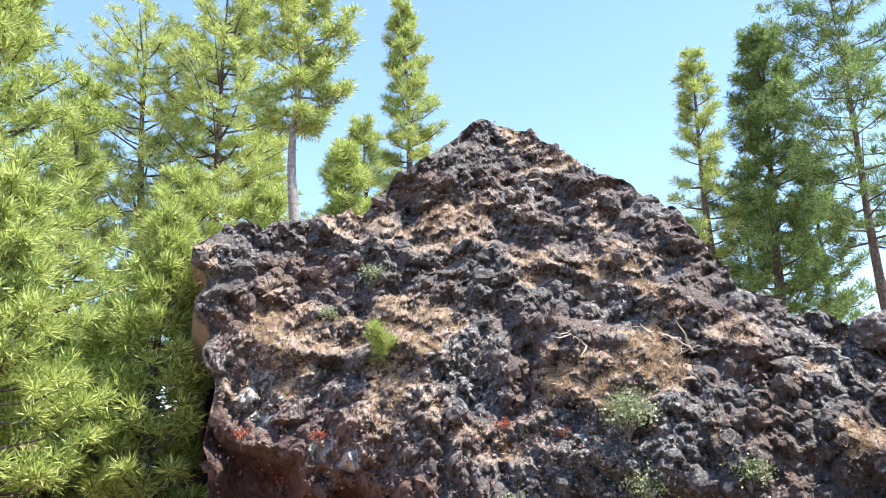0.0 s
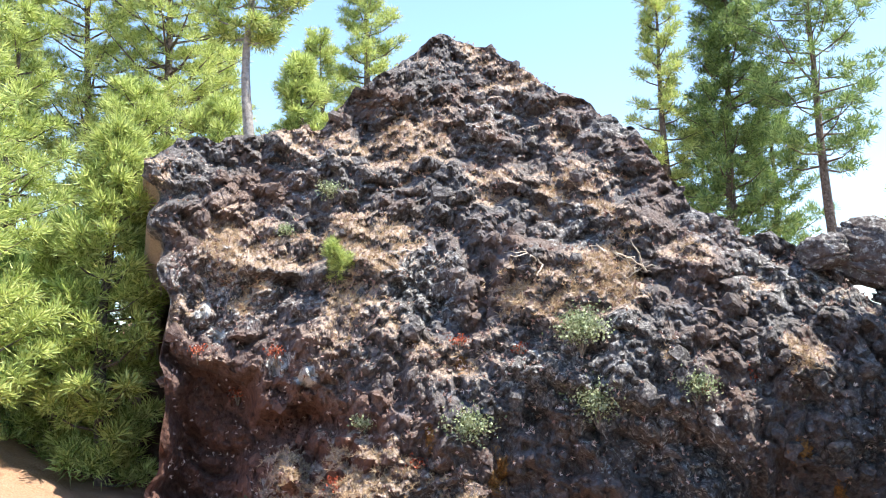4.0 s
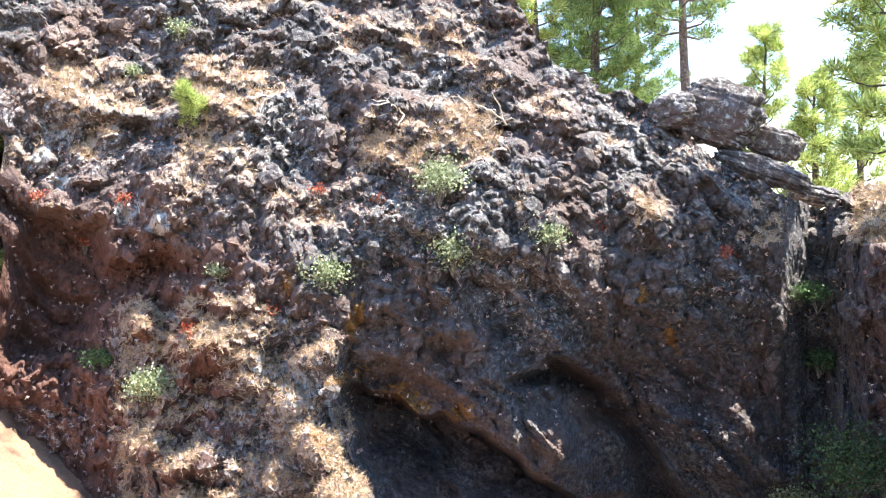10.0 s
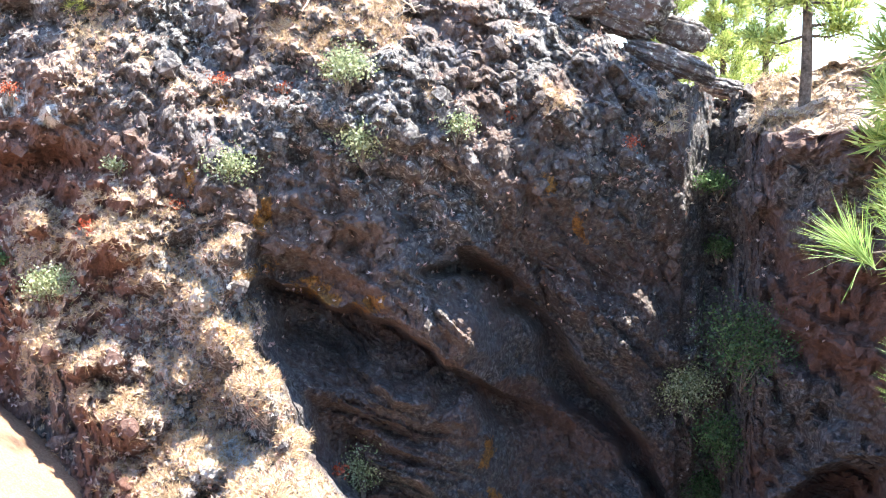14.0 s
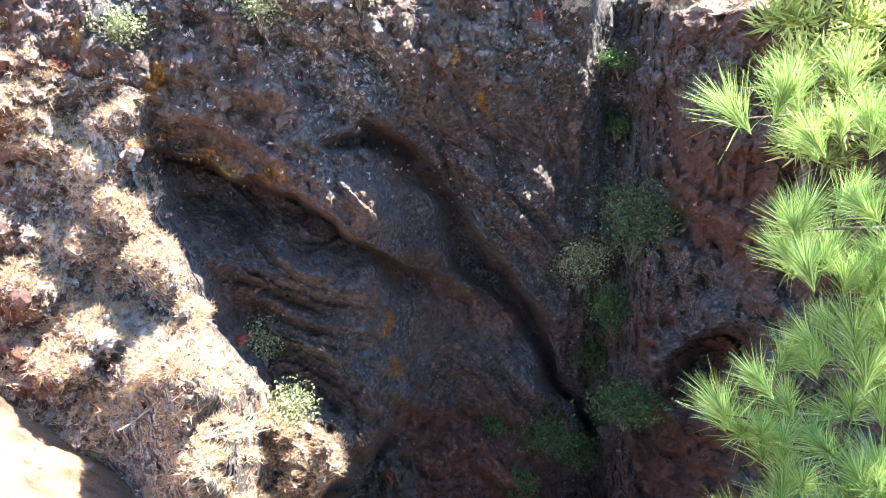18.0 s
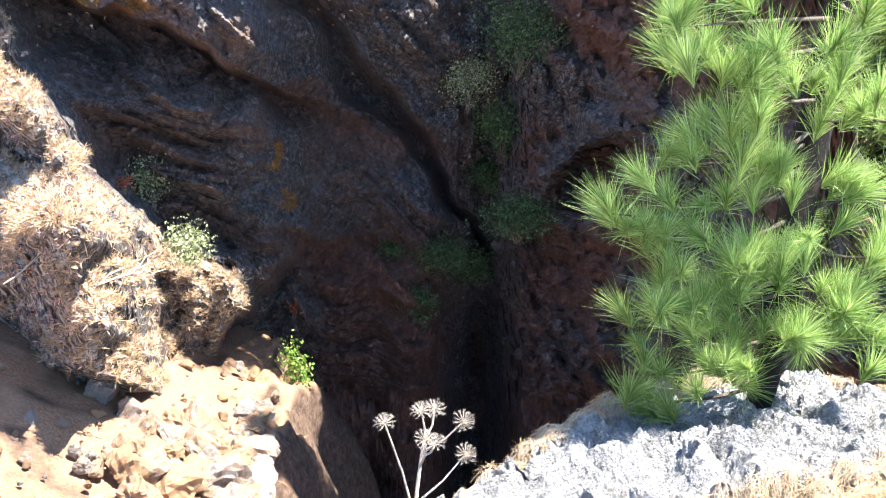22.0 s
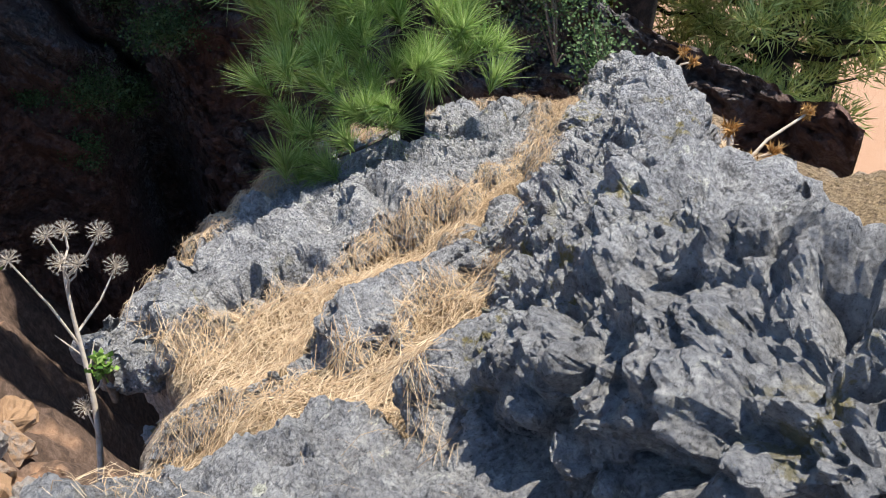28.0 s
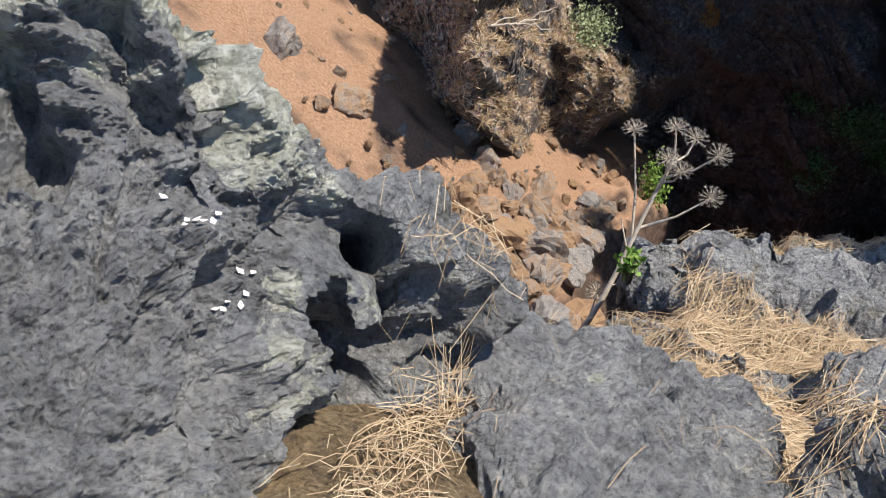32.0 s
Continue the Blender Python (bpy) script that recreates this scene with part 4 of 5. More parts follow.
def pine_parts(height, radius, crown_from, seed, shape="cone", limbs=46, tufts=9, lean=0.03, needle=0.33, count=15, trunk_r=0.15, width=0.021):
    """Meshes of one tall pine: trunk, branches and needles."""
    rng = np.random.default_rng(seed)
    bend = rng.normal(0, lean, 2)
    def spine(f):
        return np.array([bend[0] * height * f + 0.08 * math.sin(f * 7 + seed), bend[1] * height * f + 0.08 * math.cos(f * 5 + seed), f * height])
    trunk = [(spine(f), trunk_r * (1.05 - f) + 0.012) for f in np.linspace(0, 1, 14)]
    arms, cen, way = [], [], []
    tufts = int(tufts * 2.0)
    for k in range(limbs):
        f = crown_from + (1 - crown_from) * (k + rng.uniform(0, 1)) / limbs
        g = (f - crown_from) / (1 - crown_from)
        if shape == "cone":
            prof = 0.18 + 0.82 * (1 - g) ** 0.8 * min(1, 0.45 + 2.4 * g)
        elif shape == "round":
            prof = 0.25 + 0.75 * math.sqrt(max(0.0, 1 - (1.65 * g - 0.75) ** 2)) if g < 1 else 0.2
        else:
            prof = 0.45 + 0.55 * math.sin(math.pi * min(1, 0.15 + 0.8 * g))
        ln = 1.15 * radius * prof * rng.uniform(0.6, 1.12)
        a = k * 2.4 + rng.normal(0, 0.4)
        start = spine(f)
        rise = rng.uniform(-0.05, 0.35) + 0.6 * g
        end = start + np.array([math.cos(a) * ln, math.sin(a) * ln, ln * rise])
        mid = (start + end) / 2 + np.array([0, 0, -0.10 * ln])
        arms.append([(start, 0.22 * trunk_r * (1.2 - g) + 0.006), (mid, 0.13 * trunk_r + 0.004), (end, 0.004)])
        out = (end - start) / (np.linalg.norm(end - start) + 1e-9)
        side = np.array([-math.sin(a), math.cos(a), 0.0])
        knots = max(2, int(round(tufts / 3.6)))
        for j in range(knots):
            u = 0.30 + 0.70 * (j + 0.8) / knots
            q = (1 - u) ** 2 * start + 2 * u * (1 - u) * mid + u * u * end
            wide = 0.34 * ln * (1.1 - 0.7 * u) + 0.05
            cen.append(q + side * rng.uniform(-1, 1) * wide + (0, 0, rng.uniform(-0.05, 0.12) + 0.04 * ln))
            way.append(out)
    cen, way = np.array(cen), np.array(way)
    # each cushion of needles: short twigs fan out and up from a knot, all bristling
    n = int(count * 7.4)
    dirs = rng.normal(0, 1, (len(cen) * n, 3)) + np.repeat(way, n, 0) * 0.5 + (0, 0, 0.55)
    dirs /= np.linalg.norm(dirs, axis=1, keepdims=True)
    core = np.repeat(cen, n, 0) + dirs * (0.9 * needle * rng.uniform(0.05, 1.0, (len(dirs), 1)) * (1, 1, 0.75))
    vs, fs = blades(core, dirs, 1, needle * 0.60, width * 0.74, 0.25, rng, up=0.1)
    tv, tf = tubes([trunk], 9)
    bv, bf = tubes(arms, 4)
    return raw_mesh("trunk", tv, tf, None, M_BARK), raw_mesh("branches", bv, bf, None, M_BARK), raw_mesh("needles", vs, fs, None, M_NEEDLE, smooth=False)


def plant_pine(az, dist, base, top, label, radius, crown_from=0.15, seed=1, name="pine_tree", at=None, sink=0.4, bark=None, leaf=None, **kw):
    h = top - base + sink
    meshes = pine_parts(h, radius, crown_from, seed, **kw)
    if bark:
        meshes[0].materials[0] = meshes[1].materials[0] = bark
    if leaf:
        meshes[2].materials[0] = leaf
    x, y = at if at else (HUB[0] + dist * math.sin(radians(az)), HUB[1] + dist * math.cos(radians(az)))
    root = new(name)
    root.location = (x, y, base - sink)
    tagged(root, label, "pine tree", "pines round the gorge")
    for nm, me in zip(("trunk", "limbwork", "crown"), meshes):
        obj(nm, me, root, kind="" if nm == "trunk" else "stuff")
    return root


plant_pine(-29.0, 19, -1.2, 10.4, "tall bushy pine with bright green needles on the cinder slope", 2.9, 0.12, 11, limbs=90, tufts=12, needle=0.32, trunk_r=0.24)
plant_pine(-27.0, 16.5, -1.4, 4.6, "young bushy pine with yellow-green needles on the slope", 1.9, 0.08, 12, limbs=60, tufts=10)
plant_pine(-23.4, 24, -0.6, 9.6, "slender pine standing behind a bushier one", 1.8, 0.2, 13, limbs=50, tufts=9)
plant_pine(-17.6, 17.6, -2.2, 4.5, "dense young pine with deep green needles beside the cliff", 1.3, 0.05, 14, limbs=80, tufts=9, shape="cone")
plant_pine(-20.0, 19.5, -1.8, 2.6, "small dense pine at the foot of the slope", 1.1, 0.05, 15, limbs=50, tufts=9)
plant_pine(-21.8, 21, -2.2, 2.4, "low dense pine in the undergrowth of the slope", 1.3, 0.05, 41, limbs=50, tufts=9, leaf=M_NEEDLE_DARK)
plant_pine(-19.4, 22, -2.4, 3.4, "low dense pine in the undergrowth of the slope", 1.4, 0.05, 43, limbs=55, tufts=9, leaf=M_NEEDLE_DARK)
plant_pine(-25.2, 23, -2.0, 3.2, "low dense pine in the undergrowth of the slope", 1.6, 0.05, 42, limbs=55, tufts=9, leaf=M_NEEDLE_DARK)
plant_pine(-22.7, 32, 1.0, 12.0, "distant bushy pine on the hill", 2.6, 0.1, 16, limbs=60, tufts=9)
plant_pine(-14.6, 30, 2.0, 16.2, "large round-crowned pine with dark limbs", 2.3, 0.35, 17, shape="round", limbs=85, tufts=12, trunk_r=0.28, needle=0.34)
plant_pine(-18.4, 32, 1.5, 15.5, "round-crowned pine with yellow-green needles", 2.1, 0.3, 18, shape="round", limbs=75, tufts=11, trunk_r=0.25, needle=0.34)
plant_pine(-10.5, 34, 3.0, 13.0, "bushy pine behind the cliff top", 2.4, 0.2, 19, limbs=60, tufts=9)
plant_pine(-15.8, 25, 2.0, 8.0, "low bushy pine with dark lower branches", 2.0, 0.05, 20, limbs=55, tufts=9)
plant_pine(-8.9, 17.6, 4.7, 10.2, "thin pine with a pale bare trunk growing on the cliff top", 1.1, 0.42, 21, shape="open", limbs=30, tufts=11, trunk_r=0.11, lean=0.01, needle=0.26, count=16, bark=M_BARK_PALE)
plant_pine(0.1, 33, 6.0, 18.5, "pine with a narrow bright crown behind the crag", 1.6, 0.3, 22, limbs=60, tufts=10, trunk_r=0.2)
plant_pine(-3.7, 35, 6.0, 14.0, "pine half hidden behind the crag", 2.0, 0.15, 23, limbs=55, tufts=9)
plant_pine(-5.4, 24, 5.8, 8.9, "small bright young pine on the cliff top", 0.9, 0.05, 24, limbs=36, tufts=7)
plant_pine(-10.6, 23, 4.8, 7.1, "low bright young pine on the cliff top", 1.1, 0.05, 25, limbs=30, tufts=7)
plant_pine(20.6, 30, 2.0, 13.6, "slender pine with a yellowish open crown", 1.2, 0.35, 26, limbs=46, tufts=8, trunk_r=0.18)
plant_pine(24.2, 30, 1.0, 14.6, "dense dark green pine with a pointed top", 2.5, 0.12, 27, limbs=110, tufts=12, trunk_r=0.22, leaf=M_NEEDLE_DARK)
plant_pine(30.4, 28, 2.5, 14.2, "tall open pine with a bare lower trunk", 2.4, 0.3, 28, limbs=60, tufts=11, shape="open", trunk_r=0.16, leaf=M_NEEDLE_DARK)
plant_pine(27.2, 33, 1.5, 10.5, "dark pine in a stand behind the ridge", 2.0, 0.1, 29, limbs=60, tufts=9, leaf=M_NEEDLE_DARK)
plant_pine(22.4, 35, 1.5, 10.0, "dark pine in a stand behind the ridge", 2.0, 0.1, 30, limbs=60, tufts=9, leaf=M_NEEDLE_DARK)
plant_pine(38.1, 27, -0.6, 4.0, "young bright green pine behind the rocks", 1.3, 0.05, 31, limbs=40, tufts=8)
plant_pine(35.0, 30, -0.2, 6.2, "young bright green pine behind the rocks", 1.6, 0.05, 32, limbs=46, tufts=8)
plant_pine(40.4, 29, -0.8, 5.0, "young pine with pale green needles", 1.3, 0.05, 38, limbs=40, tufts=8)
plant_pine(42.7, 13.3, -0.15, 5.1, "small pine with a dark thin trunk on the sandy bench", 0.95, 0.24, 33, limbs=44, tufts=8, needle=0.24, trunk_r=0.075, shape="open")
plant_pine(50.2, 10.0, -2.2, 3.2, "young pine with drooping green boughs against the gorge wall", 0.65, 0.1, 39, limbs=40, tufts=6, trunk_r=0.06)
# the wood beyond the gorge's right rim, whose crowns shade its floor
for k, (x, y, t, r, f) in enumerate([(12.5, 7.0, 8.0, 2.3, 0.2), (8.1, 2.25, 18.0, 1.2, 0.85), (11.5, 3.6, 6.5, 2.0, 0.1), (13.0, 1.6, 8.0, 2.2, 0.15), (11.0, 0.6, 6.0, 1.9, 0.1),
                                     (15.0, 4.5, 9.0, 2.5, 0.1), (16.5, 2.2, 9.0, 2.5, 0.1), (18.5, 6.5, 10.0, 2.6, 0.1), (14.5, -0.6, 8.0, 2.3, 0.1), (19.0, 0.8, 9.5, 2.6, 0.1),
                                     (13.5, 9.5, 8.0, 2.2, 0.2), (22.0, 4.0, 11.0, 2.8, 0.1), (12.0, -2.5, 8.0, 2.2, 0.15), (16.0, 9.0, 9.0, 2.4, 0.2), (9.9, 4.6, 4.2, 1.6, 0.05), (10.4, 3.0, 4.6, 1.6, 0.05), (10.2, 6.2, 4.0, 1.5, 0.05), (9.6, 0.9, 4.0, 1.5, 0.05)]):
    b = max(-6.0, float(ground_z(np.array(x), np.array(y))))
    t = t + b
    plant_pine(0, 0, b, t, "dark pine in the shady wood past the gorge", r, f, 50 + k, bark=M_BARK_DARK, leaf=M_NEEDLE if k % 2 == 1 else M_NEEDLE_DARK, at=(x, y), limbs=62, tufts=10, needle=0.30, width=0.014, count=12, trunk_r=0.2 + 0.02 * (k % 3), shape="open" if f > 0.4 else "cone")


# ---- the young pine at the ledge's edge ----
def tuft_mesh(seed, n=170, length=0.19, width=0.0012):
    """A brush of long green needles about +z."""
    rng = np.random.default_rng(seed)
    a = rng.uniform(0, 2 * math.pi, n)
    lean = np.abs(rng.normal(0, 0.36, n)) + 0.06
    ln = length * rng.uniform(0.7, 1.08, n)
    base = np.stack([0 * a, 0 * a, rng.uniform(-0.07, 0.03, n)], 1)
    way = np.stack([np.sin(lean) * np.cos(a), np.sin(lean) * np.sin(a), np.cos(lean)], 1)
    side = np.cross(way, rng.normal(0, 1, (n, 3)))
    side /= np.linalg.norm(side, axis=1, keepdims=True)
    vs, fs = [], []
    sag = np.stack([np.cos(a), np.sin(a), -0.6 + 0 * a], 1)
    for u, w in ((0.0, 1.0), (0.5, 1.0), (1.0, 0.25)):
        q = base + way * (ln * u)[:, None] + sag * (0.12 * ln * u * u)[:, None]
        vs += [q - side * width * w, q + side * width * w]
    v = np.stack(vs, 1)
    for k in range(n):
        o = k * 6
        fs += [(o, o + 1, o + 3, o + 2), (o + 2, o + 3, o + 5, o + 4)]
    return raw_mesh("needle_tuft", v.reshape(-1, 3), fs, None, M_NEEDLE_NEAR, smooth=False)


def young_pine():
    rng = np.random.default_rng(77)
    root = new("young_pine")
    root.location = (3.02, 1.60, -2.78)
    tagged(root, "young pine with long bright green needles growing from the ledge's edge", "pine tree")
    o = np.array(root.location)
    spine = [(3.02, 1.60, -2.78), (3.10, 1.66, -2.4), (3.28, 1.80, -1.85), (3.46, 1.92, -1.3), (3.6, 2.0, -0.6), (3.66, 2.05, 0.1)]
    tv, tf = tubes([[(np.array(p) - o, r) for p, r in zip(spine, (0.05, 0.07, 0.075, 0.065, 0.04, 0.015))]], 10)
    obj("trunk", raw_mesh("trunk", tv, tf, None, M_BARK_DARK), root)
    tips = [(2.21, 1.94, -0.71), (2.40, 1.73, -0.72), (2.39, 1.82, -1.05), (2.63, 1.75, -1.22), (2.38, 1.90, -1.80), (2.51, 1.76, -1.52), (2.66, 1.62, -1.9),
            (2.27, 1.89, -1.70), (2.42, 1.85, -1.16), (2.64, 1.63, -1.36), (2.35, 1.68, -2.04), (2.54, 1.78, -1.46), (2.41, 1.71, -2.05), (2.71, 1.65, -2.10),
            (3.09, 1.40, -2.14), (3.15, 1.28, -2.22), (2.46, 1.70, -2.36), (2.93, 1.70, -1.60), (3.16, 1.62, -1.45), (3.14, 1.27, -1.35), (3.37, 1.62, -1.8), (2.93, 1.60, -1.98),
            (2.75, 1.6, -0.75), (2.9, 1.5, -1.0), (2.62, 1.55, -2.3), (2.38, 1.78, -2.5), (2.55, 1.8, -2.2), (2.85, 1.45, -2.2), (3.3, 1.35, -1.9)]
    meshes = [tuft_mesh(s) for s in range(4)]
    zs = [p[2] for p in spine]
    for k, tip in enumerate(tips):
        tip = np.array(tip)
        zz = min(max(tip[2] - 0.12, -2.6), -0.3)
        start = np.array([np.interp(zz, zs, [p[i] for p in spine]) for i in range(3)])
        mid = start * 0.45 + tip * 0.55 + (0, 0, -0.05) + rng.normal(0, 0.05, 3)
        path = [(1 - u) ** 2 * start + 2 * u * (1 - u) * mid + u * u * tip for u in np.linspace(0, 1, 7)]
        bv, bf = tubes([[(p - o, 0.010 - 0.007 * i / 6) for i, p in enumerate(path)]], 6)
        branch = obj("branch", raw_mesh("branch", bv, bf, None, M_BARK), root)
        for j in range(6):
            u = (1.0, 0.9, 0.8, 0.68, 0.56, 0.94)[j]
            q = (1 - u) ** 2 * start + 2 * u * (1 - u) * mid + u * u * tip + (rng.normal(0, 0.07, 3) if j else 0)
            out = (tip - start) / np.linalg.norm(tip - start)
            way = Vector(out * 0.45 + rng.normal(0, 0.25, 3) + (0, 0, 0.8)).normalized()
            m = Matrix.Translation(q - o) @ way.to_track_quat("Z", "Y").to_matrix().to_4x4() @ Matrix.Scale(rng.uniform(0.75, 1.1), 4)
            t = obj("needle_tuft", meshes[(k + j) % 4])
            t.parent = branch
            t.matrix_basis = m


young_pine()

# ---- plants on the cliff and bank ----
def leaf_cloud(n, radius, height, size, rng, gaps=0.35):
    """Small two-faced leaves filling an uneven mound, base at the origin."""
    lobes = rng.normal(0, 1, (7, 3))
    lobes /= np.linalg.norm(lobes, axis=1, keepdims=True)
    lobes = lobes * rng.uniform(0.3, 0.75, (7, 1)) * (radius, radius, height * 0.45) + (0, 0, height * 0.55)
    c = lobes[rng.integers(0, 7, n)] + rng.normal(0, 1, (n, 3)) * (radius * gaps, radius * gaps, height * gaps * 0.5)
    w = rng.normal(0, 1, (n, 3)) + (0, 0, 0.5)
    w /= np.linalg.norm(w, axis=1, keepdims=True)
    s = np.cross(w, rng.normal(0, 1, (n, 3)))
    s /= np.linalg.norm(s, axis=1, keepdims=True)
    z = size * rng.uniform(0.6, 1.3, (n, 1))
    v = np.stack([c, c + w * z * 0.5 + s * z * 0.32, c + w * z, c + w * z * 0.5 - s * z * 0.32], 1)
    return v.reshape(-1, 3), np.arange(n * 4).reshape(-1, 4), c


def shrub(place, radius, height, label, leaf, n=90, size=0.045, seed=0, name="shrub", category="shrub", group=""):
    rng = np.random.default_rng(seed)
    root = new(name)
    root.location = place
    tagged(root, label, category, group)
    v, f, c = leaf_cloud(n, radius, height, size, rng)
    obj("foliage", raw_mesh("foliage", v, f, None, leaf, smooth=False), root)
    stems = []
    for k in range(9):
        e = c[rng.integers(0, n)]
        stems.append([((0, 0, -0.12), 0.012), (tuple(e * (0.4, 0.4, 0.55)), 0.008), (tuple(e), 0.003)])
    sv, sf = tubes(stems, 5)
    obj("stem", raw_mesh("stem", sv, sf, None, M_TWIG), root)
    return root


def on_cliff(az, h):
    """The cliff's surface in that direction from the hub, and the way out of it."""
    k = np.argmin((CLIFF_A - az) ** 2 * 0.0003 + (CLIFF_H - h) ** 2)
    i, j = np.unravel_index(k, CLIFF_A.shape)
    return CLIFF[i, j], CLIFF_N[i, j]


PALE, DARK = "grey-green leafy shrub rooted in the cliff", "dark green leafy shrub in the shaded cleft"
for az, h, r, t, leaf, label in [
        (13.7, 0.045, 0.36, 0.45, M_SHRUB, PALE), (14.3, -0.035, 0.34, 0.55, M_SHRUB, PALE), (5.2, -0.065, 0.34, 0.5, M_SHRUB, "yellowish leafy shrub rooted in the cliff"),
        (-3.3, 0.215, 0.26, 0.35, M_SHRUB, PALE), (-6.2, 0.17, 0.16, 0.25, M_SHRUB, PALE), (-5.5, -0.19, 0.36, 0.4, M_SHRUB, "pale green shrub at the foot of the cliff"),
        (-8.4, -0.155, 0.3, 0.35, M_FERN, "dark green shrub under the overhang"), (-1.2, -0.05, 0.2, 0.25, M_SHRUB, PALE), (20.6, -0.015, 0.25, 0.3, M_SHRUB, PALE),
        (13.8, -0.47, 0.32, 0.7, M_SHRUB, "bright leafy shrub on the sunlit bank"), (16.0, -0.56, 0.36, 0.65, M_SHRUB, "bright leafy shrub on the sunlit bank"),
        (38.3, -0.08, 0.22, 0.3, M_FERN, DARK), (38.2, -0.15, 0.2, 0.25, M_FERN, DARK), (36.6, -0.34, 0.42, 0.7, M_SHRUB, "greyish shrub hanging in the cleft"),
        (40.3, -0.30, 0.5, 0.9, M_FERN, DARK), (39.4, -0.40, 0.4, 0.6, M_FERN, DARK), (38.2, -0.46, 0.4, 0.5, M_FERN, DARK), (37.6, -0.60, 0.45, 0.5, M_FERN, DARK),
        (41.0, -0.53, 0.45, 0.5, M_FERN, DARK), (35.2, -0.58, 0.4, 0.5, M_FERN, DARK), (31.5, -0.56, 0.35, 0.4, M_FERN, DARK), (33.0, -0.66, 0.4, 0.6, M_FERN, DARK)]:
    p, nrm = on_cliff(az, h)
    if az > 35:
        p, r, t = p + 0.035 * (np.array(HUB) - p), 1.35 * r, 1.35 * t
    shrub(tuple(p + nrm * 0.05 - (0, 0, 0.1)), r, t, label, leaf, n=int(1500 * (r / 0.35) ** 1.5), size=0.045, seed=int(abs(az * 10) + 1000 * abs(h)), group="shrubs on the cliff")

p, nrm = on_cliff(-2.6, 0.125)
seed_root = new("pine_seedling")
seed_root.location = tuple(p + nrm * 0.1 - (0, 0, 0.05))
tagged(seed_root, "bright green pine seedling growing from the cliff", "pine tree")
for nm, me in zip(("trunk", "limbwork", "crown"), pine_parts(0.5, 0.17, 0.1, 5, limbs=18, tufts=9, needle=0.13, count=10, trunk_r=0.02, width=0.006)):
    obj(nm, me, seed_root)


def slope_z(x, y):
    return float(ground_z(np.array(x), np.array(y)))


# ---- dry grass and small dry plants over the cliff ----
def cliff_cover():
    rng = np.random.default_rng(8)
    inner = (CLIFF_A > -15) & (CLIFF_A < 46)
    w = (np.clip(CLIFF_MASK[..., 0] - 0.5, 0, 1) * inner).ravel()
    idx = rng.choice(len(w), 18000, p=w / w.sum())
    pts, nor = CLIFF.reshape(-1, 3)[idx], CLIFF_N.reshape(-1, 3)[idx]
    pts = pts + rng.normal(0, 0.03, pts.shape)
    vs, fs = blades(pts, nor * 0.6 + (0, 0, 0.35), 8, 0.12, 0.0055, 0.6, rng, up=0.12, droop=0.25)
    obj("dry_grass", raw_mesh("dry_grass", vs, fs, None, M_STRAW, smooth=False), label="pale dry grass tufts on the cliff's ledges", category="grass", kind="stuff")
    w2 = (np.clip(CLIFF_MASK[..., 0] + 0.05 - 0.6 * (CLIFF_H < -0.25) * (CLIFF_A > 9), 0, 0.4) * inner).ravel()
    idx = rng.choice(len(w2), 6000, p=w2 / w2.sum())
    pts, nor = CLIFF.reshape(-1, 3)[idx], CLIFF_N.reshape(-1, 3)[idx]
    vs, fs = blades(pts + nor * 0.03, nor, 7, 0.06, 0.014, 0.7, rng, up=0.15)
    obj("dry_rosettes", raw_mesh("dry_rosettes", vs, fs, None, M_ROSETTE, smooth=False), label="small dry pinkish rosette plants dotted over the rock", category="plants", kind="stuff")


M_ROSETTE = leaf_material("dry_rosette", (0.14, 0.07, 0.06), (0.42, 0.29, 0.25), (0.68, 0.60, 0.53), 0.8, 0.15)
cliff_cover()


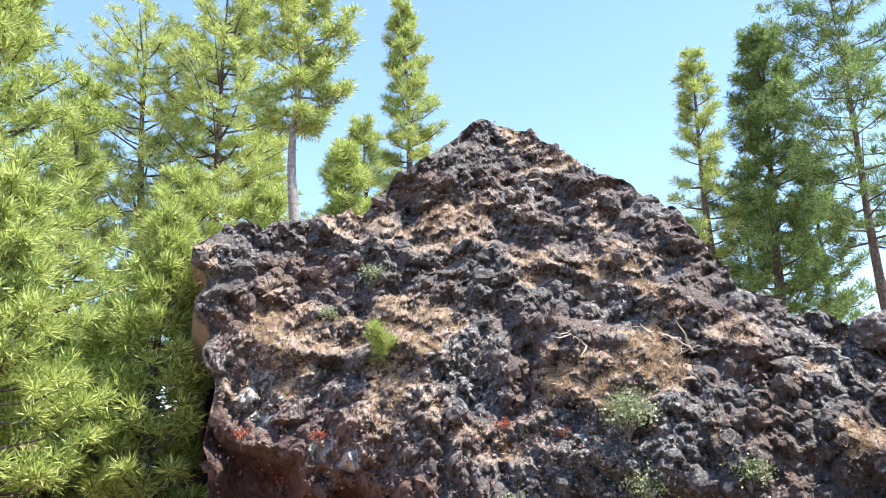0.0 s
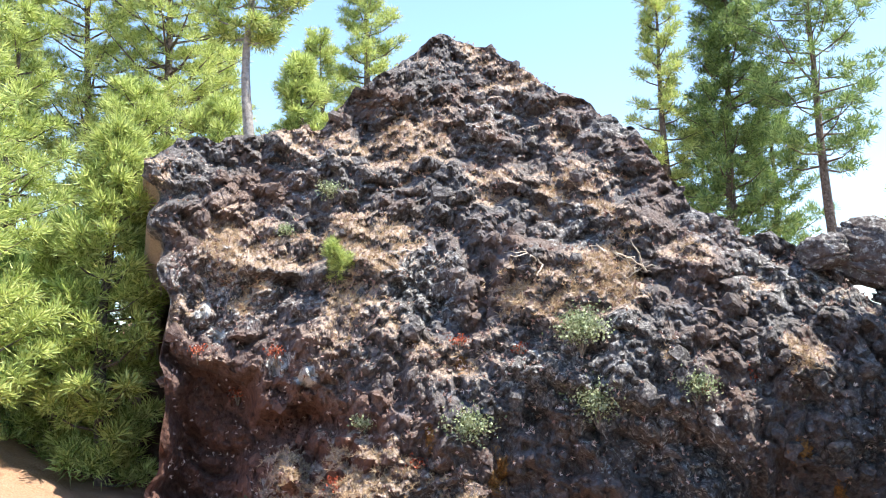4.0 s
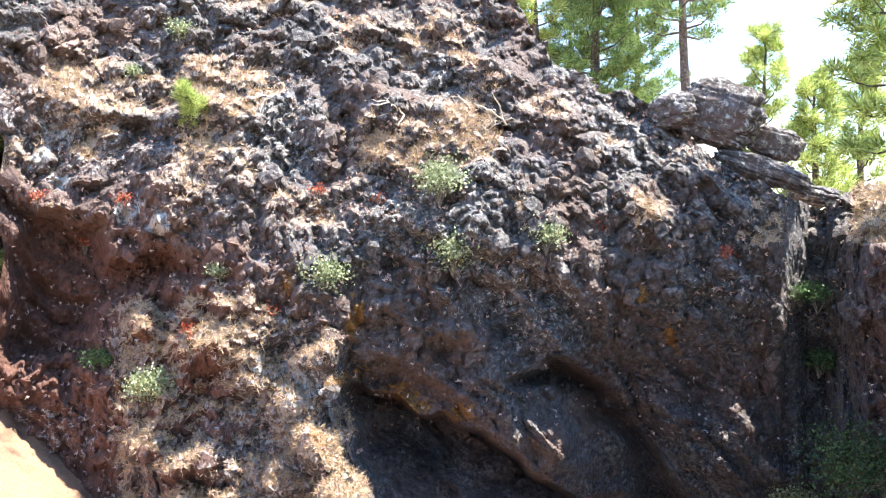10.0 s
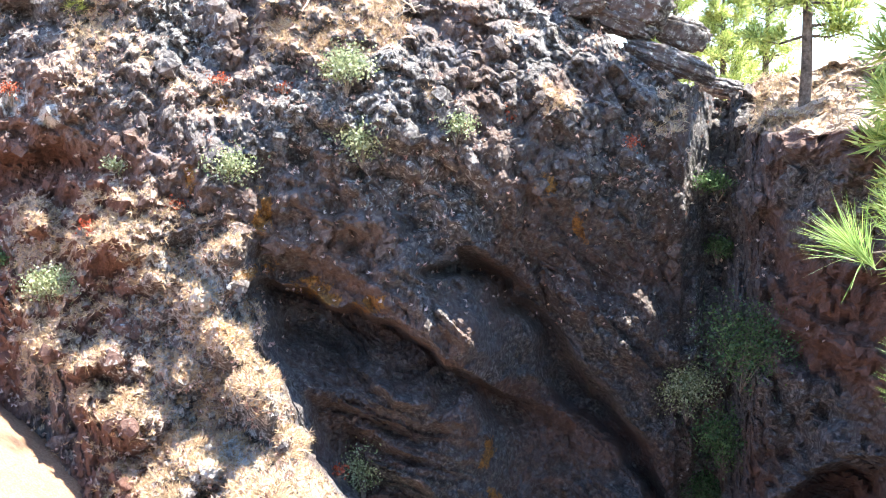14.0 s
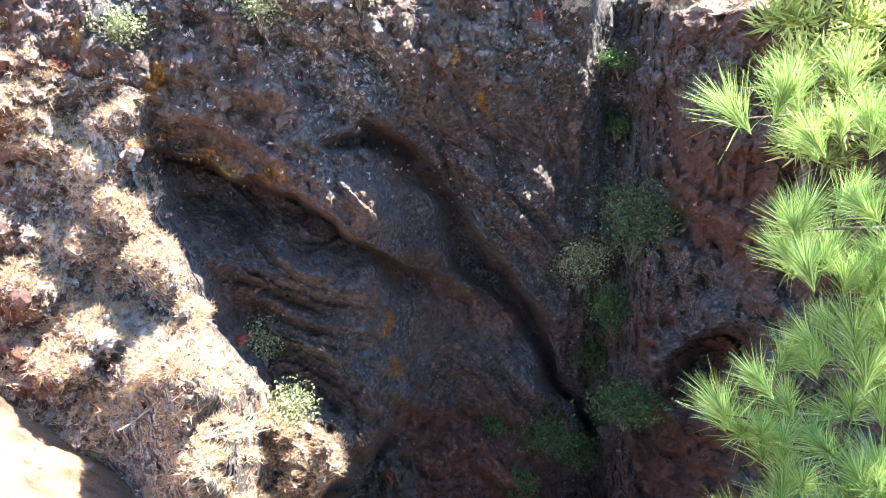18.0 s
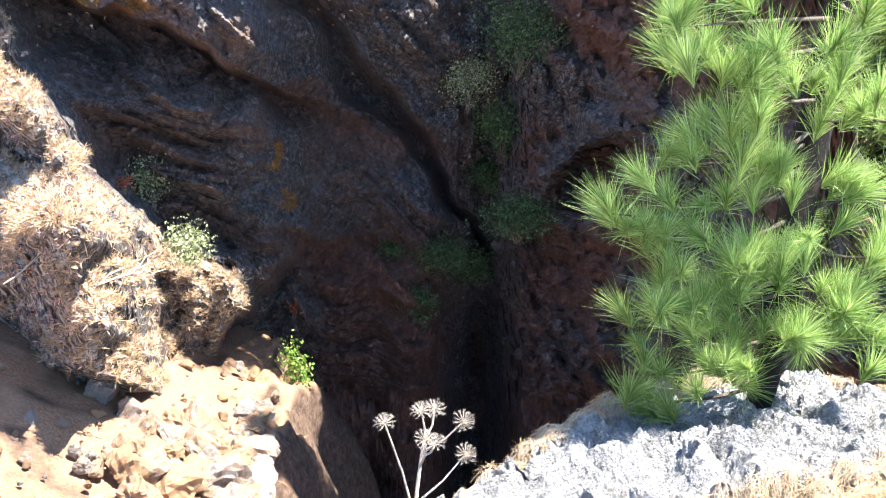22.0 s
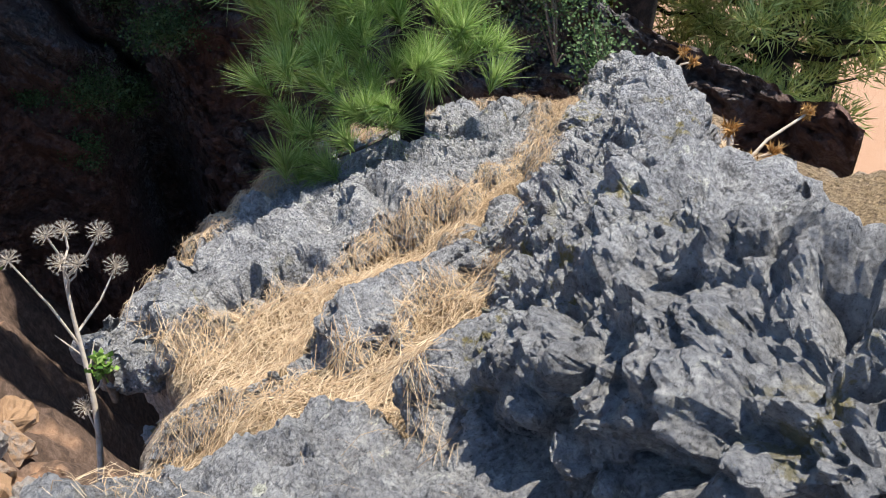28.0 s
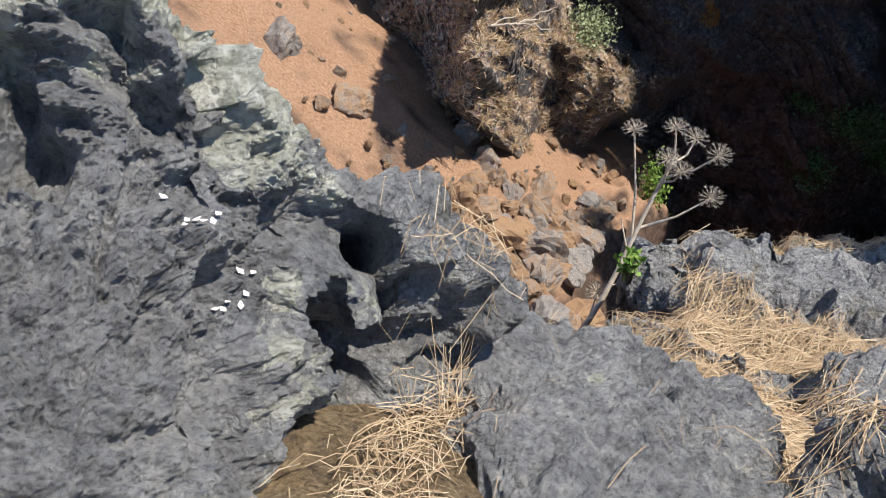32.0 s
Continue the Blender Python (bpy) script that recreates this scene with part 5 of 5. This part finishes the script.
# ---- needles and straw on the ledge ----
def litter():
    rng = np.random.default_rng(12)
    n = 42000
    x = rng.uniform(0.3, 4.3, n * 3)
    y = rng.uniform(-0.5, 2.1, n * 3)
    dens = (inside(x, y, EDGE) > 0.05) & (inside(x, y, BLACK) < -0.01) & (inside(x, y, RIDGE) < -0.03) & (inside(x, y, PITTED) < -0.02)
    on_rock = (inside(x, y, SLAB) > 0.02) | (inside(x, y, STRIP) > 0.03)
    dens &= (x > 0.52) & (y > 0.1)
    dens &= ~((x < 0.75) & (y > 0.66))
    dens &= ~on_rock | (rng.uniform(0, 1, len(x)) < 0.012)
    x, y = x[dens][:n], y[dens][:n]
    k = rng.uniform(0, 1, 220)
    x = np.concatenate([x, 0.57 + 0.18 * k + rng.normal(0, 0.03, 220)])
    y = np.concatenate([y, 0.18 + 0.46 * k + rng.normal(0, 0.03, 220)])
    patch = vnoise(np.stack([x, y, 0 * x], 1), 5.0, 3)
    a = np.where(rng.uniform(0, 1, len(x)) < 0.45, rng.uniform(0, 3.14, len(x)), rng.normal(0.6, 0.9, len(x)) + 0.8 * patch)
    a[-220:] = rng.normal(0.9, 0.8, 220)
    ln = rng.uniform(0.04, 0.12, len(x))
    ln[-220:] *= 0.6
    ln = np.where(x < 1.0, 0.6 * ln, ln)
    near = np.where(x < 1.12, 0.00034, 0.0006)
    lift = rng.uniform(0.0, 0.014, len(x)) * (1 + patch) + 0.002
    slope = np.clip(rng.normal(0.03, 0.10, len(x)), -0.1, 0.4)
    vs, heights, ends = [], [], []
    for u in (-0.5, 0.0, 0.5):
        px = x + np.cos(a) * ln * u
        py = y + np.sin(a) * ln * u
        base = np.array([ledge_top(float(c), float(d)) for c, d in zip(px, py)])
        heights.append(base)
        ends.append((px, py))
    mid = heights[1]
    for u, base, (px, py) in zip((-0.5, 0.0, 0.5), heights, ends):
        base = np.clip(base, mid - 0.03, mid + 0.05)
        pz = base + lift + (u + 0.5) * ln * slope + 0.01 * (1 - 4 * u * u)
        wx, wy = -np.sin(a) * near, np.cos(a) * near
        vs += [np.stack([px - wx, py - wy, pz], 1), np.stack([px + wx, py + wy, pz + 0.0006], 1)]
    v = np.stack(vs, 1).reshape(-1, 3)
    o = np.arange(len(x))[:, None] * 6
    f = np.concatenate([o + (0, 1, 3, 2), o + (2, 3, 5, 4)])
    obj("pine_needle_litter", raw_mesh("pine_needle_litter", v, f, None, M_STRAW, smooth=False), label="dry golden pine needles and straw lying between the rocks", category="pine needles", kind="stuff")
    m = 2200
    k = rng.integers(0, len(x), m)
    c = np.stack([x[k], y[k], mid[k] - 0.005], 1)
    keep = (inside(c[:, 0], c[:, 1], SLAB) < -0.15) & (c[:, 1] > 0.45) & (vnoise(c, 3.0, 9) > -0.1)
    vs, fs = blades(c[keep], np.tile((0.15, -0.1, 0.75), (keep.sum(), 1)), 2, 0.07, 0.0008, 0.6, rng, up=0.1, droop=0.3)
    obj("ledge_grass", raw_mesh("ledge_grass", vs, fs, None, M_STRAW, smooth=False), label="short dry grass standing among the litter", category="grass", kind="stuff")


litter()


# ---- the dead giant fennel ----
def umbel_mesh(seed):
    rng = np.random.default_rng(seed)
    rays, n = [], 34
    vs, fs = [], []
    for k in range(n):
        t = math.acos(1 - 0.95 * (k + 0.5) / n)
        a = k * 2.399
        e = np.array([math.sin(t) * math.cos(a), math.sin(t) * math.sin(a), math.cos(t) * 0.75]) * 0.031 * rng.uniform(0.85, 1.1)
        rays.append([((0, 0, 0), 0.0012), (tuple(e), 0.0007)])
    tv, tf = tubes(rays, 3)
    ends = np.array([r[1][0] for r in rays])
    bv, bf = blades(ends, ends / 0.031, 8, 0.009, 0.0018, 0.8, rng, up=0.1)
    return raw_mesh("rays", tv, tf, None, M_STALK), raw_mesh("seeds", bv, bf, None, M_UMBEL, smooth=False)


def fennel():
    root = new("dead_giant_fennel")
    root.location = (1.09, 1.46, -2.72)
    tagged(root, "dead dry giant fennel with a pale stalk and brown seed heads", "plant")
    o = np.array(root.location)
    base, top = np.array((1.085, 1.47, -2.72)), np.array((1.375, 1.67, -2.10))
    def along(u):
        return base + (top - base) * u + np.array((0.012, -0.010, 0.0)) * math.sin(u * 5.0)
    v, f = tubes([[(along(u) - o, 0.0105 - 0.006 * u) for u in np.linspace(0, 1, 9)]], 8)
    obj("stalk", raw_mesh("stalk", v, f, None, M_STALK), root)
    for u, way in ((0.42, (0.07, -0.03, 0.05)), (0.50, (0.06, 0.02, 0.06)), (0.58, (-0.02, 0.05, 0.07))):
        st = along(u) - o
        v, f = tubes([[(st, 0.003), (st + np.array(way) * 0.6, 0.0025), (st + np.array(way) * 1.1, 0.0012)]], 5)
        obj("twig", raw_mesh("twig", v, f, None, M_STALK), root)
    heads = [((1.336, 1.668, -2.012), 0, 0.93), ((1.415, 1.715, -2.07), 1, 0.96), ((1.438, 1.597, -2.046), 2, 0.90), ((1.315, 1.615, -2.07), 1, 0.84), ((1.245, 1.726, -2.055), 0, 0.62),
             ((1.455, 1.604, -2.187), 2, 0.68), ((1.37, 1.64, -2.13), 0, 0.88), ((1.19, 1.56, -2.50), 1, 0.16)]
    pairs = [umbel_mesh(s) for s in (1, 2, 3)]
    for e, s, u in heads:
        e, st = np.array(e), along(u)
        mid = (st + e) / 2 + (0.01, 0.0, -0.012)
        v, f = tubes([[(st - o, 0.0042), (mid - o, 0.0034), (e - o, 0.0024)]], 6)
        stem = obj("flower_stem", raw_mesh("flower_stem", v, f, None, M_STALK), root)
        for nm, me in zip(("seed_head", "seed_head"), pairs[s]):
            u = obj(nm, me)
            u.parent = stem
            u.matrix_basis = Matrix.Translation(e - o) @ Matrix.Rotation(0.25 * s, 4, "X")


fennel()


shrub((6.5, 2.35, -4.1), 0.42, 1.3, "olive-grey leafy shrub on the sandy rim beside a dark trunk", M_FERN, n=2600, size=0.034, seed=71)
shrub((6.0, 1.75, -4.2), 0.3, 0.8, "grey-green shrub on the sandy rim", M_FERN, n=1300, size=0.034, seed=72)


def dry_flower(place, tips, label):
    """A dead flower stalk with golden tufted heads."""
    root = new("dry_flower")
    root.location = place
    tagged(root, label, "plant", "dry flowers on the boulder")
    for k, tip in enumerate(tips):
        v, f = tubes([[((0, 0, -0.05), 0.006), (tuple(0.5 * np.array(tip) + (0, 0, 0.02)), 0.005), (tip, 0.004)]], 6)
        stem = obj("stem", raw_mesh("stem", v, f, None, M_STALK), root)
        r = np.random.default_rng(k)
        bv, bf = blades(np.tile(np.array(tip), (30, 1)) + r.normal(0, 0.008, (30, 3)), r.normal(0, 1, (30, 3)) + (0, 0, 0.8), 5, 0.035, 0.003, 0.4, r)
        obj("flower_head", raw_mesh("flower_head", bv, bf, None, M_GOLD, smooth=False), stem)


M_GOLD = leaf_material("golden_flower_head", (0.28, 0.14, 0.04), (0.46, 0.26, 0.09), (0.58, 0.40, 0.2), 0.8, 0.2)
dry_flower((2.45, 0.20, -2.0), [(0.02, 0.02, 0.14), (0.10, -0.10, 0.06), (0.28, -0.14, 0.10), (0.04, -0.06, 0.04)], "dead flower stalk with golden tufted heads on a lava boulder")
dry_flower((3.66, 0.70, -2.42), [(0.03, -0.04, 0.10), (0.07, -0.08, 0.05)], "small dead flower with golden heads on the boulder's top")


# ---- dead branches, dried red plants and green sprigs ----
def dead_branch(place, size, seed):
    rng = np.random.default_rng(seed)
    root = new("dead_branch")
    root.location = place
    tagged(root, "bleached dead branch lying among dry grass on the cliff", "branch", "dead branches on the cliff")
    tip = np.zeros(3)
    way = rng.normal(0, 1, 3) * (1, 0.4, 0.6) + (0, -0.3, 0.5)
    for k in range(6):
        start = np.zeros(3) if k < 2 else tip * rng.uniform(0.3, 0.9)
        d = way + rng.normal(0, 0.8, 3) * (1, 0.5, 0.8)
        d *= size * rng.uniform(0.5, 1.0) / np.linalg.norm(d)
        path = [(start + d * u + rng.normal(0, 0.03 * size, 3) * (u > 0), 0.016 * size * (1.3 - u) / (1 + 0.4 * (k > 1)) + 0.003) for u in np.linspace(0, 1, 6)]
        v, f = tubes([path], 5)
        obj("twig", raw_mesh("twig", v, f, None, M_STALK), root)
        if k < 2:
            tip = d


for k, (az, h, size) in enumerate([(11.4, 0.138, 0.6), (18.4, 0.126, 0.8), (6.0, -0.545, 0.6), (17.0, 0.12, 0.5), (9.0, -0.58, 0.5), (45.0, -0.02, 0.5)]):
    p, nrm = on_cliff(az, h)
    dead_branch(tuple(p + nrm * 0.06), size, 40 + k)
M_RED = leaf_material("dried_red_leaves", (0.16, 0.03, 0.015), (0.38, 0.09, 0.05), (0.5, 0.2, 0.12), 0.7, 0.3)
M_SPRIG = leaf_material("fresh_green_leaves", (0.06, 0.14, 0.025), (0.2, 0.34, 0.07), (0.42, 0.52, 0.16), 0.5, 0.35)
for k, (az, h) in enumerate([(-12.7, 0.028), (-9.4, -0.019), (12.1, -0.44), (23.5, -0.646), (-7, 0.03), (5.5, 0.04), (9.5, 0.03), (21, -0.02), (24, 0.0), (2.2, -0.1), (-3, -0.12), (32.5, -0.04)]):
    p, nrm = on_cliff(az, h)
    shrub(tuple(p + nrm * 0.04 - (0, 0, 0.05)), 0.14, 0.22, "small dried red plant on the rock", M_RED, n=110, size=0.045, seed=300 + k, name="dried_plant", category="plant", group="dried red plants on the cliff")
for k, (x, y, r, t) in enumerate([(1.13, 1.33, 0.03, 0.05), (1.22, 1.44, 0.03, 0.06)]):
    shrub((x, y, ledge_top(x, y)), r, t, "small fresh green sprig beside the dead fennel", M_SPRIG, n=120, size=0.022, seed=330 + k, name="green_sprig", category="plant", group="green sprigs on the ledge")
shrub((4.35, 9.75, slope_z(4.35, 9.75) - 0.05), 0.22, 0.95, "tall green sprig in the shade at the gorge's edge", M_SPRIG, n=700, size=0.06, seed=340, name="green_sprig", category="plant")


def petal_scatter():
    """Fallen white petals on the pitted rock."""
    rng = np.random.default_rng(6)
    n = 15
    x, y = 0.463 + rng.normal(0, 0.016, n), 0.382 + rng.normal(0, 0.016, n)
    c = np.array([(a, b, ledge_top(float(a), float(b)) + 0.004) for a, b in zip(x, y)])
    t = rng.uniform(0, 6.28, n)
    u = np.stack([np.cos(t), np.sin(t), rng.normal(0, 0.2, n)], 1) * 0.0045
    w = np.stack([-np.sin(t), np.cos(t), rng.normal(0, 0.2, n)], 1) * 0.003
    v = np.stack([c - u, c + w, c + u + (0, 0, 0.002), c - w], 1).reshape(-1, 3)
    obj("fallen_petals", raw_mesh("fallen_petals", v, np.arange(n * 4).reshape(-1, 4), None, M_PETAL), label="fallen white petals on the pitted lava rock", category="petals", kind="stuff")


M_PETAL = plain("white_petal", (0.66, 0.62, 0.58), (0.76, 0.72, 0.7), (0.82, 0.8, 0.78), 60, 0.6, 0.001)
petal_scatter()

# ---- loose stones on the cinder slope ----
def stone_mesh(seed, n=26):
    rng = np.random.default_rng(seed)
    u, v = np.meshgrid(np.linspace(0, 2 * np.pi, n + 1)[:-1], np.linspace(0.0, np.pi, n // 2 + 2))
    p = np.stack([np.sin(v) * np.cos(u), np.sin(v) * np.sin(u), np.cos(v)], -1).reshape(-1, 3)
    for _ in range(9):
        w = rng.normal(0, 1, 3)
        w /= np.linalg.norm(w)
        d = p @ w
        cut = rng.uniform(0.4, 0.8)
        p = p - np.where(d > cut, (d - cut) * 0.85, 0)[:, None] * w
    a, b, _ = cells(p, 2.9, seed)
    p = p * (1 + 0.36 * fbm(p, 2.2, 5, 0.72, seed) + 0.20 * dome(a))[:, None] * rng.uniform(0.7, 1.1, 3)
    rows = n // 2 + 2
    idx = np.arange(rows * n).reshape(rows, n)
    f = np.stack([idx[:-1], idx[1:], np.roll(idx, -1, 1)[1:], np.roll(idx, -1, 1)[:-1]], -1).reshape(-1, 4)
    return raw_mesh("stone", p, f, None, M_STONE, smooth=False)


def crag_mesh(seed, size, n=90):
    """A broken, bedded block of clinker about one metre in radius."""
    rng = np.random.default_rng(seed)
    rows = n // 2 + 2
    u, v = np.meshgrid(np.linspace(0, 2 * np.pi, n + 1)[:-1], np.linspace(0.0, np.pi, rows))
    p = np.stack([np.sin(v) * np.cos(u), np.sin(v) * np.sin(u), np.cos(v)], -1).reshape(-1, 3)
    p = np.sign(p) * np.abs(p) ** 0.75
    q = p + rng.uniform(-9, 9, 3)
    bed = np.abs(((q[:, 2] * 1.6 + 0.3 * vnoise(q, 1.2, seed)) % 1.0) - 0.5)
    a, _, _ = cells(q, 2.6, seed)
    p = p * (1 + 0.28 * fbm(q, 1.3, 4, 0.6, seed) + 0.14 * (0.45 - a) - 0.12 * step(0.12 - bed, 0, 0.1))[:, None]
    idx = np.arange(rows * n).reshape(rows, n)
    f = np.stack([idx[:-1], idx[1:], np.roll(idx, -1, 1)[1:], np.roll(idx, -1, 1)[:-1]], -1).reshape(-1, 4)
    p = p * size
    mask = np.tile((0.0, 0.1, 0.5, 0.0), (len(p), 1))
    return raw_mesh("crag_block", p, f, mask, M_CLIFF)



STONES = [stone_mesh(s) for s in range(7)]
rng = np.random.default_rng(3)
spots = [(-0.63, 7.64, 0.30), (0.10, 7.33, 0.30), (-0.79, 6.53, 0.14), (-0.08, 7.80, 0.13), (0.45, 8.38, 0.14), (1.22, 8.76, 0.24), (1.41, 8.29, 0.26), (1.60, 7.91, 0.30), (1.43, 6.78, 0.28), (1.86, 6.84, 0.30), (2.15, 6.38, 0.32)]
HEAP = [(1.38, 7.4), (1.9, 8.1), (2.45, 8.0), (3.0, 8.1), (2.5, 5.9), (1.95, 5.0), (1.12, 4.6), (0.5, 4.5), (1.0, 5.8)]
pile = []
for tries in range(4000):
    x, y, r = rng.uniform(0.5, 3.2), rng.uniform(4.4, 8.2), rng.uniform(0.15, 0.36)
    if inside(np.array(x), np.array(y), HEAP) > 0 and all((x - a) ** 2 + (y - b) ** 2 > 0.36 * (r + q) ** 2 for a, b, q in pile):
        pile.append((x, y, r))
for k in range(60):
    y = rng.uniform(4.4, 9.0)
    spots.append((float(np.interp(y, [4, 6.7, 8, 9, 9.8], [2.0, 2.4, 3.1, 3.85, 4.4])) - 0.15 - abs(rng.normal(0, 0.2)), y, rng.uniform(0.07, 0.22)))
for k in range(110):
    spots.append((rng.uniform(-2.2, 1.6), rng.uniform(4.8, 9.5), 0.035 + 0.09 * rng.uniform(0, 1) ** 3))
for k in range(90):
    y = rng.uniform(5.5, 10.2)
    spots.append((float(np.interp(y, [4, 6.7, 8, 9, 9.8], [2.0, 2.4, 3.1, 3.85, 4.4])) - rng.uniform(0.1, 2.0), y, 0.03 + 0.10 * rng.uniform(0, 1) ** 3))
for k, (x, y, r) in enumerate(spots + pile):
    st = obj("stone", STONES[k % 7], label="rough grey-brown clinker stone half sunk in orange soil" if r > 0.12 else "small clinker stone lying on orange soil", category="stone", group="loose stones on the slope")
    st.matrix_world = Matrix.Translation((x, y, slope_z(x, y) + 0.38 * r)) @ Euler(rng.uniform(0, 6.28, 3)).to_matrix().to_4x4() @ Matrix.Diagonal((r, r * 0.9, r * 0.85, 1))


# ---- slabs of rock standing on the crest ----
for az, h, back, r, turn in [(29.3, 0.145, 1.2, (0.55, 0.45, 0.42), 0.2), (32.4, 0.145, 1.2, (0.95, 0.6, 0.62), -0.35), (35.5, 0.105, 1.1, (0.65, 0.45, 0.38), -0.3), (31.0, 0.125, 1.5, (1.2, 0.8, 0.35), -0.4), (34.8, 0.075, 0.9, (1.1, 0.7, 0.30), -0.38), (38.0, 0.045, 1.0, (0.7, 0.6, 0.28), -0.2)]:
    d = float(np.interp(az, AZ, RHO)) + back
    a = radians(az)
    me = crag_mesh(int(az * 10), [0.66 * q for q in r])
    b = obj("crag_block", me, label="layered dark rock slab lying on the crest of the cliff", category="rock", group="rock slabs on the crest")
    b.matrix_world = Matrix.Translation((HUB[0] + d * math.sin(a), HUB[1] + d * math.cos(a), HUB[2] + d * (h - 0.012))) @ Matrix.Rotation(-a, 4, "Z") @ Matrix.Rotation(turn, 4, "Y").inverted()
